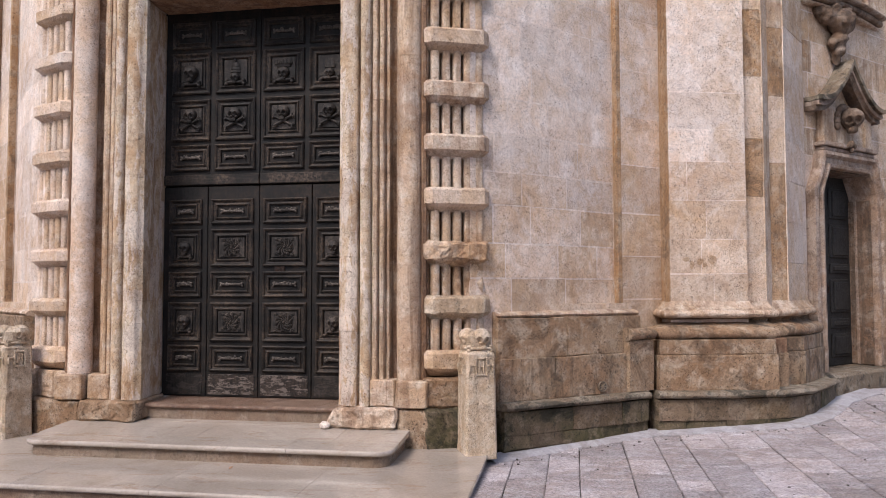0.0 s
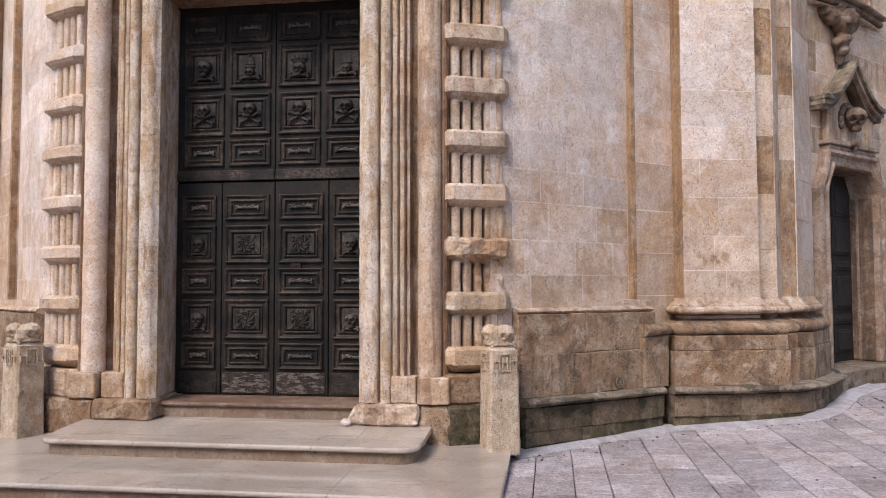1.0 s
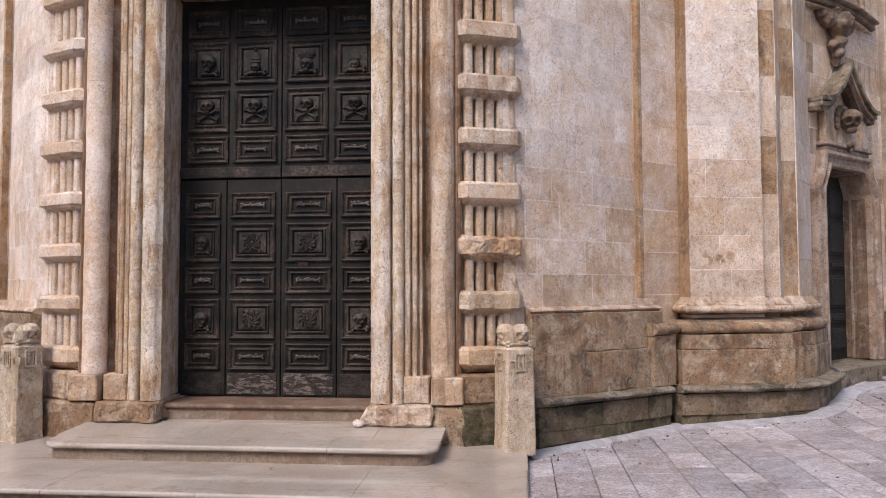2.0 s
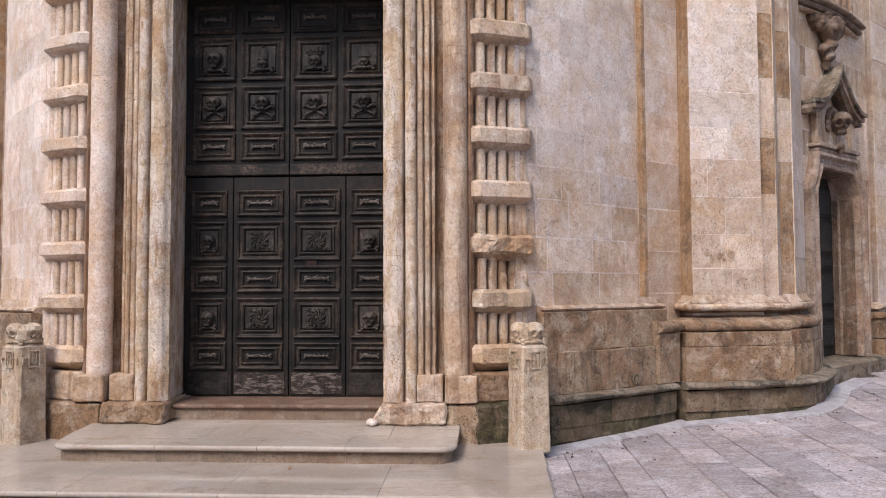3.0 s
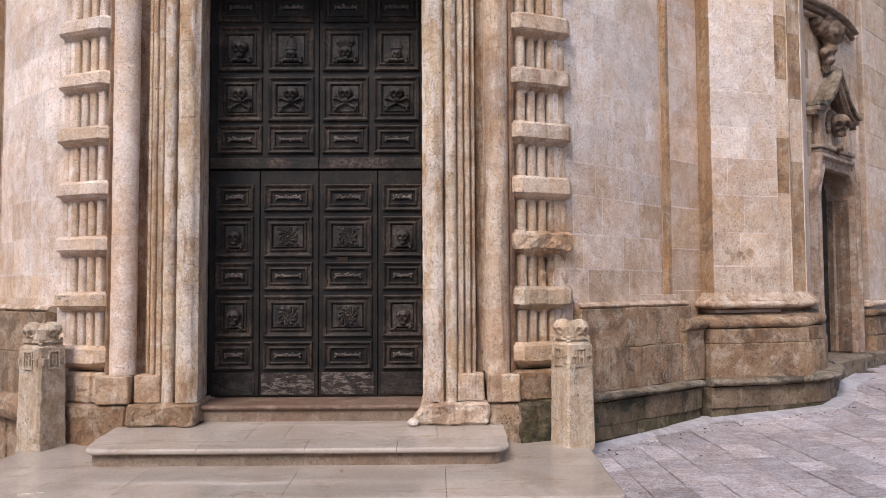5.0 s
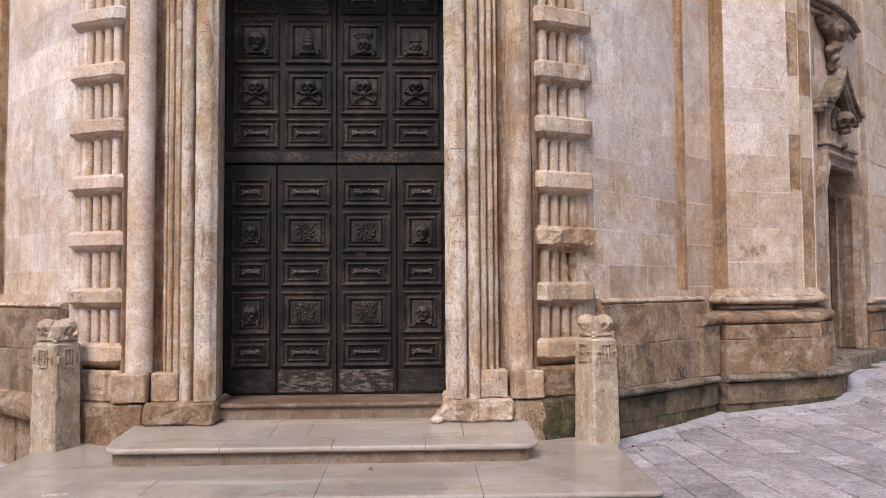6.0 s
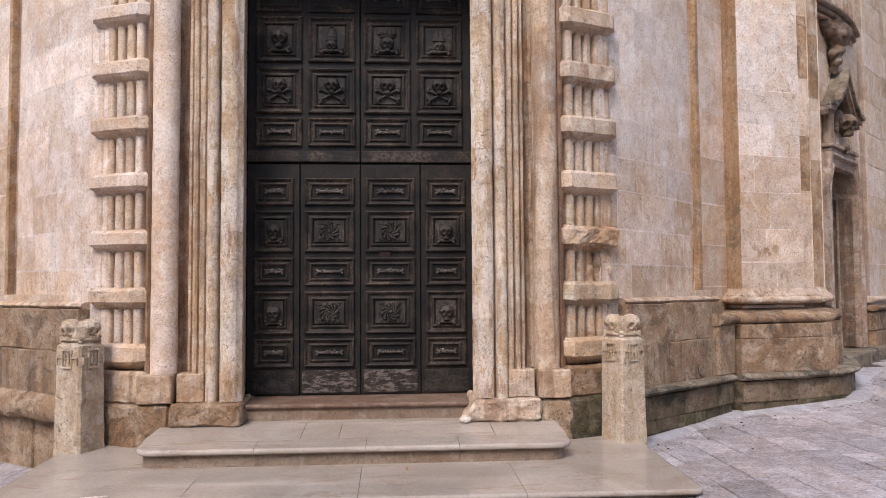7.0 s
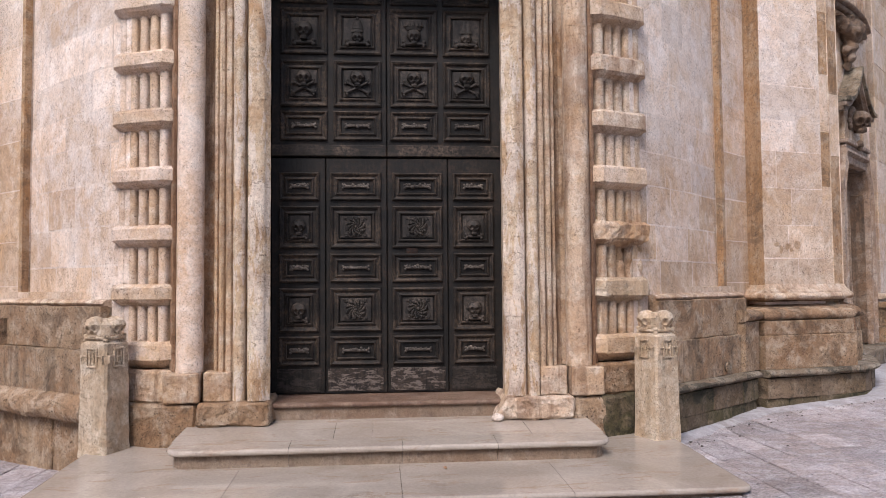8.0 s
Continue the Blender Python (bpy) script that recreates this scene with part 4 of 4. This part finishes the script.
for i in (0, 1):
    l0, l1 = ((-4.70, -3.522), (-3.522, -2.33))[i]
    lf = leaf("upper_leaf", l0, l1, 2.82, 5.0)
    rail = dice(box(bmesh.new(), l0 + 0.006, l1 - 0.006, DY - 0.02, DY + 0.02, 2.825, 2.945, bevel=0.008), 0.15)
    part("rail", worn(rail, 0.003, 7), WOODEDGE, lf)
    for j in (0, 1):
        p0, p1 = TOP_COLS[2 * i + j]
        for z0, z1, kind in TOP_ROWS:
            part("panel", panel(p0, p1, z0, z1), WOODEDGE, lf)
            k = {"small": "bone", "bones": "crossbones"}.get(kind) or ("skull", "tiara", "crown", "mitre")[2 * i + j]
            carving(k, lf, (p0 + p1) / 2, (z0 + z1) / 2, p1 - p0 - 0.18, z1 - z0 - 0.18)

# ---- bollards ----
for side in (1, -1):
    c = Vector((-0.95, 7.52, 0.045))
    cx = c.x if side > 0 else 2 * XC - c.x
    bol = thing("bollard", (cx, c.y, c.z), "square worn limestone bollard topped by two carved skulls" if side > 0 else "square pitted limestone bollard topped by two eroded skulls", "bollard", "bollards beside the portal")
    M = Matrix.Translation(c) @ Matrix.Rotation(radians(24.7), 4, "Z")
    shaft = bmesh.new()
    prof = [(0.161, -0.06), (0.147, 0.90), (0.146, 0.945), (0.11, 0.985), (0.09, 0.99)]
    rows = []
    for g, z in prof:
        cut = 0.02
        ring = [(-g + cut, -g), (g - cut, -g), (g, -g + cut), (g, g - cut), (g - cut, g), (-g + cut, g), (-g, g - cut), (-g, -g + cut)]
        rows.append([shaft.verts.new((x, y, z)) for x, y in ring])
    for a, b in zip(rows, rows[1:]):
        for j in range(8):
            shaft.faces.new((a[j], a[(j + 1) % 8], b[(j + 1) % 8], b[j]))
    shaft.faces.new(rows[0][::-1])
    shaft.faces.new(rows[-1])
    worn(dice(shaft, 0.05), 0.006 if side > 0 else 0.010, 8, side)
    shaft.transform(M)
    part("shaft", mirrored(shaft, side), BOLLARD, bol)
    cap = box(bmesh.new(), -0.115, 0.125, -0.115, 0.125, 0.97, 1.168, bevel=0.05, m=M)
    part("cap", mirrored(worn(dice(cap, 0.05), 0.008, 9), side), BOLLARD, bol)
    for turn, off, face in ((-8, (0.03, -0.085), 0), (-82, (-0.085, 0.03), -90)):
        sk = skull_shape(bmesh.new(), M @ Matrix.Translation((off[0], off[1], 1.105)) @ Matrix.Rotation(radians(turn), 4, "Z") @ Matrix.Diagonal((0.20, 0.165, 0.20, 1)))
        part("carved_skull", mirrored(worn(sk, 0.004, 14), side), BOLLARD, bol, "weathered carved stone skull", smooth=True)
        R = M @ Matrix.Rotation(radians(face), 4, "Z")
        bone = bone_shape(bmesh.new(), (-0.11, 1.0), (0.11, 1.0), 0.016, -0.118, 1.5)
        bone.transform(R)
        part("carved_bone", mirrored(worn(bone, 0.003, 14), side), BOLLARD, bol, smooth=True)
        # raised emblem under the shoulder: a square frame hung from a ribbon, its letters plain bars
        for name, bars in (("emblem_frame", ((-0.062, -0.046, 0.745, 0.915), (0.046, 0.062, 0.745, 0.915), (-0.062, 0.062, 0.74, 0.756), (-0.062, 0.062, 0.90, 0.916))),
                           ("emblem_ribbon", ((-0.125, -0.055, 0.835, 0.85), (-0.125, -0.11, 0.78, 0.85))), ("emblem_ribbon", ((0.055, 0.125, 0.835, 0.85), (0.11, 0.125, 0.78, 0.85))),
                           ("letter_bar", ((-0.028, -0.016, 0.775, 0.885),)), ("letter_bar", ((0.016, 0.028, 0.775, 0.885),)), ("letter_bar", ((-0.018, 0.018, 0.825, 0.84),))):
            em = bmesh.new()
            for x0, x1, z0, z1 in bars:
                box(em, x0, x1, -0.166, -0.12, z0, z1, bevel=0.003)
            em.transform(R)
            part(name, mirrored(worn(em, 0.003, 12), side), BOLLARD, bol)

# ---- iron vent in the plinth ----
vp, vt = at(LEDGE_WALL, 1.62)
vn = Vector((vt.y, -vt.x))
vc = Vector((0.284, 8.679, 0.545))
MV = Matrix(((vt.x, -vn.x, 0, vc.x + vn.x * 0.02), (vt.y, -vn.y, 0, vc.y + vn.y * 0.02), (0, 0, 1, vc.z), (0, 0, 0, 1)))
vent = thing("wall_vent", vc, "small round rusty iron vent grille set in the plinth", "vent")
b = bmesh.new()
bmesh.ops.create_cone(b, cap_ends=True, segments=24, radius1=0.058, radius2=0.058, depth=0.03, matrix=Matrix.Rotation(math.pi / 2, 4, "X"))
b.transform(MV)
part("disc", b, DIRT, vent)
b = bmesh.new()
for k in range(8):
    a = math.pi * k / 4
    box(b, 0.014, 0.056, -0.024, -0.012, -0.005, 0.005, m=Matrix.Rotation(a, 4, "Y"))
for k in range(20):
    a = 2 * math.pi * k / 20
    box(b, 0.050, 0.060, -0.026, -0.010, -0.010, 0.010, m=Matrix.Rotation(a, 4, "Y"))
bmesh.ops.create_cone(b, cap_ends=True, segments=12, radius1=0.016, radius2=0.016, depth=0.014, matrix=Matrix.Translation((0, -0.018, 0)) @ Matrix.Rotation(math.pi / 2, 4, "X"))
b.transform(MV)
part("grille", b, CRUST, vent, "crusted spoked grille")

# ---- small litter on the platform ----
leaf_bm = bmesh.new()
outline = [(0.0, -0.035), (0.014, -0.012), (0.017, 0.008), (0.007, 0.03), (0.0, 0.042), (-0.008, 0.028), (-0.016, 0.006), (-0.012, -0.014)]
lo = [leaf_bm.verts.new((-3.08 + x, 6.58 + y, 0.010 + 0.25 * abs(x) + 0.1 * y)) for x, y in outline]
hi = [leaf_bm.verts.new((v.co.x, v.co.y, v.co.z + 0.002)) for v in lo]
leaf_bm.faces.new(hi)
leaf_bm.faces.new(lo[::-1])
for j in range(8):
    leaf_bm.faces.new((lo[j], lo[(j + 1) % 8], hi[(j + 1) % 8], hi[j]))
tagged(part("dry_leaf", leaf_bm, RUSTY), "curled dry brown leaf lying on the marble platform", "leaf")
scrap = bmesh.new()
for k in range(6):
    box(scrap, -5.47 + 0.03 * k, -5.437 + 0.03 * k, 5.97 + 0.008 * k, 5.982 + 0.008 * k, -0.018, -0.006, bevel=0.002)
tagged(part("twig", scrap, MORTAR), "thin pale dry twig lying on the marble platform", "twig")

# crumbs, dead leaves and grit along the foot of the wall and on the paving
random.seed(11)
litter = bmesh.new()
foot_line = [(-0.75, 7.55), (-0.2, 8.02), (0.25, 8.36), (0.9, 8.82), (2.1, 9.1), (2.6, 9.25), (3.0, 9.65), (3.5, 10.5)]
for k in range(64):
    if k < 44:
        p, t = at(foot_line, random.uniform(0, length(foot_line)))
        n = Vector((t.y, -t.x))
        p = p + n * abs(random.gauss(0.0, 0.16))
        x, y = p
    else:
        x, y = random.uniform(-0.7, 3.8), random.uniform(5.0, 8.3)
    r = random.uniform(0.003, 0.008)
    a = random.uniform(0, math.pi)
    box(litter, -r * random.uniform(0.8, 2.0), r * random.uniform(0.8, 2.0), -r, r, -0.004, random.uniform(0.003, 0.009), bevel=0.002,
        m=Matrix.Translation((x, y, ground_z(x, y) + 0.006)) @ Matrix.Rotation(a, 4, "Z") @ Matrix.Rotation(0.15, 4, "X"))
tagged(part("litter", litter, DIRT), "dark crumbs and dead leaf bits along the wall foot", "litter", kind="stuff")

# ---- side wall with the small portal ----


def on_side(s, n):
    return tuple((S0 + SX * s + SN * n).xy)


for name, s0, s1, z0, z1, n in (("wall_side_near", -0.75, -0.02, -0.3, 3.45, 0.0), ("wall_side_far", 1.42, 7.0, -0.3, 3.45, 0.0), ("wall_side_upper", -0.75, 7.0, 3.45, TOP, 0.0)):
    p = [on_side(s0, n), on_side(s1, n)]
    w = part(name, slab(p, z0, z1, -0.001, -0.7), MORTAR)
    tagged(w, "weathered limestone ashlar wall beside the small portal", "wall", kind="structure")
    ashlar(w, p, max(z0, 0.0), z1, 0.42, 0.7, 0.0, 0.02, [MIDTONE, TAN, TAN, CARVED], 1)
far = part("wall_strip_far", slab([on_side(2.14, 0.1), on_side(3.4, 0.1)], -0.3, TOP, -0.01, -0.2), MORTAR)
tagged(far, "limestone strip beyond the small portal", "wall", kind="structure")
ashlar(far, [on_side(2.14, 0.1), on_side(3.4, 0.1)], 1.3, TOP, 0.6, 1.4, 0.0, 0.12, [MIDTONE, TAN], 1)
ashlar(far, [on_side(2.04, 0.2), on_side(3.5, 0.2)], 0.2, 1.05, 0.5, 1.6, 0.0, 0.2, [PLINTH], 1, cut=0.015)
fp = finer([on_side(2.0, 0.18), on_side(3.5, 0.18)], 0.06)
part("lower_torus", worn(sweep(fp, torus_profile(1.05, 1.15, 0.0, 0.07, -0.2)), 0.008, 7), PLINTH, far, smooth=True)
part("upper_torus", worn(sweep(fp, torus_profile(1.20, 1.29, -0.04, 0.02, -0.2)), 0.008, 7), TAN, far, smooth=True)

gate = thing("small_portal", (S0.x, S0.y, 0.45), "small limestone side portal with shouldered frame and swept pediment", "portal", kind="structure")
INNER = [(0, 0.48), (0, 2.93), (0.01, 2.98), (0.13, 3.20), (0.19, 3.29), (1.21, 3.29), (1.27, 3.20), (1.39, 2.98), (1.40, 2.93), (1.40, 0.48)]
OUTER = [(-0.28, 0.48), (-0.28, 2.95), (-0.25, 3.02), (-0.10, 3.26), (-0.04, 3.52), (1.44, 3.52), (1.50, 3.26), (1.65, 3.02), (1.68, 2.95), (1.68, 0.48)]
PROF = [(0.0, -0.45), (0.0, 0.07), (0.05, 0.12), (0.22, 0.13), (0.30, 0.09), (0.62, 0.085), (0.68, 0.11), (0.78, 0.15), (1.0, 0.14), (1.0, -0.02)]
bm = bmesh.new()
rows = []
for (a, b_), (c, d) in zip(INNER, OUTER):
    rows.append([bm.verts.new((a + (c - a) * u, -o, b_ + (d - b_) * u)) for u, o in PROF])
for r0, r1 in zip(rows, rows[1:]):
    for j in range(len(PROF)):
        bm.faces.new((r0[j], r1[j], r1[(j + 1) % len(PROF)], r0[(j + 1) % len(PROF)]))
bm.faces.new(rows[0])
bm.faces.new(rows[-1][::-1])
dice(bm, 0.18)
bm.transform(M_SIDE)
part("shouldered_frame", worn(bm, 0.005, 6), PORTALGREY, gate)


def gate_box(name, s0, s1, n0, n1, z0, z1, m, wear=0.005, bevel=0.012):
    bm = dice(box(bmesh.new(), s0, s1, -n1, -n0, z0, z1, bevel=bevel), 0.12)
    bm.transform(M_SIDE)
    part(name, worn(bm, wear, 7), m, gate)


# doorway linings: the shade inside the opening is put into their dark colour
for s0, s1, inner in ((1.375, 1.398, 1.355), (0.002, 0.025, 0.045)):
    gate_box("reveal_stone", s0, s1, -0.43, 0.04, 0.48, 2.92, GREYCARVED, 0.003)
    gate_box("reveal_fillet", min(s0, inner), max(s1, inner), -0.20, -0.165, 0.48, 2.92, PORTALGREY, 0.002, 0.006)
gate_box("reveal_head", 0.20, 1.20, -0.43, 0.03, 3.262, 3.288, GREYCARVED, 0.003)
gate_box("cornice", 0.0, 1.36, -0.02, 0.13, 3.525, 3.585, PORTALGREY)
gate_box("cornice_lip", -0.04, 1.40, -0.02, 0.17, 3.59, 3.65, PORTALGREY)
gate_box("frieze", 0.06, 1.30, -0.02, 0.07, 3.655, 4.22, CARVED)
gate_box("frieze_pier", 0.02, 0.18, 0.0, 0.11, 3.655, 4.12, CARVED)
gate_box("frieze_pier", 1.16, 1.34, 0.0, 0.11, 3.655, 4.12, CARVED)
# swept pediment halves; the soffit's shade is put into its darker colour
for sgn in (1, -1):
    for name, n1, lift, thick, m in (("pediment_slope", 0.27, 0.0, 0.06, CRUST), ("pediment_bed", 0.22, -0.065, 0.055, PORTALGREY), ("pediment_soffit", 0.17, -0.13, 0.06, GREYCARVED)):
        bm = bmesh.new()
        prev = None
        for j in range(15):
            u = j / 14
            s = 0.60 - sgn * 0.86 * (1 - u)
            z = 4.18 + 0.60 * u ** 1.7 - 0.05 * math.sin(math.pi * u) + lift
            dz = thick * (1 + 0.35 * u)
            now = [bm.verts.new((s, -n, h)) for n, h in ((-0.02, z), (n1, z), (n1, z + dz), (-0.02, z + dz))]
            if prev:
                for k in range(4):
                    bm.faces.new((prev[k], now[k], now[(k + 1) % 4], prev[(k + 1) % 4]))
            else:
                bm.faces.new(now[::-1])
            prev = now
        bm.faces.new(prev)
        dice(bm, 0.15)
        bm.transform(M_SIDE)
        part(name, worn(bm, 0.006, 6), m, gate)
bm = bmesh.new()
for k in range(11):
    a = math.pi * (-0.1 + 1.2 * k / 10)
    bmesh.ops.create_uvsphere(bm, u_segments=10, v_segments=8, radius=0.06, matrix=Matrix.Translation((0.62 + 0.20 * math.cos(a), -0.09, 3.98 + 0.22 * math.sin(a))) @ Matrix.Diagonal((1, 0.7, 1, 1)))
bm.transform(M_SIDE)
part("shell", bm, GREYCARVED, gate, smooth=True)
# niche skull, its shading put into the darker stone colour
gs = skull_shape(bmesh.new(), M_SIDE @ Matrix.Translation((0.66, -0.17, 4.02)) @ Matrix.Rotation(radians(-52), 4, "Z") @ Matrix.Scale(0.36, 4))
part("carved_skull", worn(gs, 0.006, 14), GREYCARVED, gate, "weathered carved stone skull", smooth=True)
bm = bmesh.new()
for dx, dz, r in ((0, 0, 0.05), (0.06, -0.03, 0.045), (-0.06, -0.03, 0.045), (0, -0.09, 0.04)):
    bmesh.ops.create_icosphere(bm, subdivisions=2, radius=r, matrix=Matrix.Translation((0.62 + dx, -0.18, 3.66 + dz)))
bm.transform(M_SIDE)
part("carved_leaf", bm, GREYCARVED, gate, smooth=True)
step = thing("side_step", (S0.x, S0.y, 0.3), "worn uneven limestone step before the small side portal", "step", kind="structure")
bm = dice(box(bmesh.new(), -0.45, 2.6, -0.34, 0.5, 0.0, 0.47, bevel=0.03), 0.1)
bm.transform(M_SIDE)
part("step_stone", worn(bm, 0.018, 5), CRUST, step)

side_door = thing("side_door", (S0.x, S0.y, 0.48), "grey-brown panelled wooden side door, closed", "door")


def door_box(name, s0, s1, n0, n1, z0, z1, m, bevel=0.008):
    bm = box(bmesh.new(), s0, s1, 0.15 - n1, 0.15 - n0, z0, z1, bevel=bevel)
    bm.transform(M_SIDE)
    return part(name, bm, m, side_door)


door_box("leaf", -0.05, 0.697, -0.19, -0.14, 0.475, 3.4, GREYWOOD)
door_box("leaf", 0.703, 1.45, -0.19, -0.14, 0.475, 3.4, GREYWOOD)
for z0, z1 in ((0.60, 0.95), (1.02, 1.17), (1.25, 1.75), (1.83, 1.98), (2.06, 2.56), (2.64, 3.1)):
    for s0 in (0.10, 0.80):
        door_box("panel", s0, s0 + 0.5, -0.145, -0.115, z0, z1, GREYWOOD, 0.014)
        door_box("panel_field", s0 + 0.06, s0 + 0.44, -0.14, -0.095, z0 + 0.04, z1 - 0.04, GREYWOOD, 0.012)
ring = bmesh.new()
for k in range(16):
    a = 2 * math.pi * k / 16
    bmesh.ops.create_icosphere(ring, subdivisions=1, radius=0.016, matrix=Matrix.Translation((0.62 + 0.05 * math.cos(a), 0.235, 1.60 + 0.06 * math.sin(a))))
ring.transform(M_SIDE)
part("knocker", ring, IRON, side_door, "dark iron ring knocker", smooth=True)

# carved corbel ornament under the window cornice: a plain rounded head shape with side leaves
orn = bmesh.new()
for dx, dn, dz, r in ((0.0, 0.20, 0.0, 0.19), (-0.26, 0.10, 0.06, 0.13), (0.26, 0.10, 0.06, 0.13), (-0.38, 0.06, 0.10, 0.10), (0.38, 0.06, 0.10, 0.10), (-0.15, 0.16, 0.15, 0.10), (0.15, 0.16, 0.15, 0.10),
                      (0, 0.15, -0.24, 0.12), (0, 0.12, -0.40, 0.10), (-0.1, 0.1, -0.30, 0.08), (0.1, 0.1, -0.30, 0.08), (0, 0.08, -0.52, 0.07)):
    bmesh.ops.create_icosphere(orn, subdivisions=3, radius=r, matrix=Matrix.Translation((0.48 + dx, -dn * 0.8, 5.40 + dz)))
orn.transform(M_SIDE)
corbel = part("corbel_ornament", worn(worn(orn, 0.035, 11), 0.012, 30), GREYCARVED, smooth=True)
fuse = corbel.modifiers.new("fuse", "REMESH")
fuse.mode, fuse.voxel_size = "VOXEL", 0.018
tagged(corbel, "dark weathered carved stone ornament under the window cornice", "ornament")
cor = thing("window_cornice", (S0.x, S0.y, 5.6), "bowed moulded limestone window cornice with dark grime", "cornice", kind="structure")
bow = [on_side(-0.65 + 2.5 * j / 20, 0.06 + 0.12 * math.sin(math.pi * j / 20)) for j in range(21)]
for name, z0, z1, o, m in (("cornice_fillet", 5.56, 5.61, -0.05, CARVED), ("cornice_roll", 5.615, 5.70, 0.0, GREYCARVED), ("cornice_slab", 5.705, 5.76, 0.06, PORTALGREY), ("cornice_top", 5.765, 5.80, 0.02, PORTALGREY)):
    part(name, worn(sweep(bow, torus_profile(z0, z1, o - 0.02, o + 0.02, -0.3, 4)), 0.005, 7), m, cor)
bal = bmesh.new()
for k in range(6):
    bmesh.ops.create_cone(bal, cap_ends=True, segments=10, radius1=0.06, radius2=0.035, depth=0.5, matrix=Matrix.Translation((0.05 + 0.24 * k, -0.12, 6.05)))
bal.transform(M_SIDE)
part("baluster_row", bal, PORTALGREY, cor, smooth=True)

# ---- plain house row behind the camera closes the street ----
for name, x0, x1, y0, y1, h in (("wall_street_south", -26, 26, -9.5, -9.0, 6.5), ("wall_street_west", -26.5, -26, -9.0, 20, 6.5)):
    w = part(name, box(bmesh.new(), x0, x1, y0, y1, -2.0, h), PLASTER)
    tagged(w, "plain ochre plastered house wall closing the street", "wall", kind="structure")

# ---- paving stones ----
pave = thing("pavement", (0, 6, -0.05), "grey limestone paving slabs with dark joints", "pavement", kind="structure")
rest = bmesh.new()
near = []
for left, right, lo, hi in ((-13.0, -6.12, -8.6, 9.6), (-6.12, -0.92, -8.6, 5.93), (-0.92, 12.0, -8.6, 15.5)):
    x = left
    known = [e for e in (-0.60, -0.255, 0.04, 0.50, 0.85, 1.14, 1.55, 1.96, 2.33) if left < e < right]
    while x < right - 0.01:
        w = random.choice((0.30, 0.34, 0.38, 0.44))
        if known:
            w = known.pop(0) - x
        if right - x - w < 0.2:
            w = right - x
        y = lo + random.uniform(-0.6, 0.0)
        while y < hi:
            l = min(random.uniform(0.32, 0.80), hi - y + 0.001)
            cx, cy = x + w / 2, y + l / 2
            under = cy > 10.2 + 0.95 * max(0, cx - 2.9) and cx > -0.5 or cy > 9.6 and cx < 2.0
            if l > 0.03 and not under:
                z = random.uniform(-0.004, 0.005)
                b = bmesh.new()
                rows = []
                for g, h in ((0.0, -0.045), (0.0, -0.005), (0.008, 0.0)):
                    rows.append([b.verts.new((px + random.uniform(-0.004, 0.004), py + random.uniform(-0.004, 0.004), ground_z(px, py) + h + z)) for px, py in ((x + 0.005 + g, y + 0.004 + g), (x + w - 0.005 - g, y + 0.004 + g), (x + w - 0.005 - g, y + l - 0.004 - g), (x + 0.005 + g, y + l - 0.004 - g))])
                for r0, r1 in zip(rows, rows[1:]):
                    for k in range(4):
                        b.faces.new((r0[k], r0[(k + 1) % 4], r1[(k + 1) % 4], r1[k]))
                b.faces.new(rows[-1])
                b.faces.new(rows[0][::-1])
                if (-0.9 < cx < 4.6 or -8.2 < cx < -6.1) and cy > 4.8 and len(near) < 300:
                    near.append(part("paving_slab", b, PAVER, pave))
                else:
                    join(rest, b)
            y += l
        x += w
tagged(part("paving_rest", rest, PAVER, pave), kind="stuff")
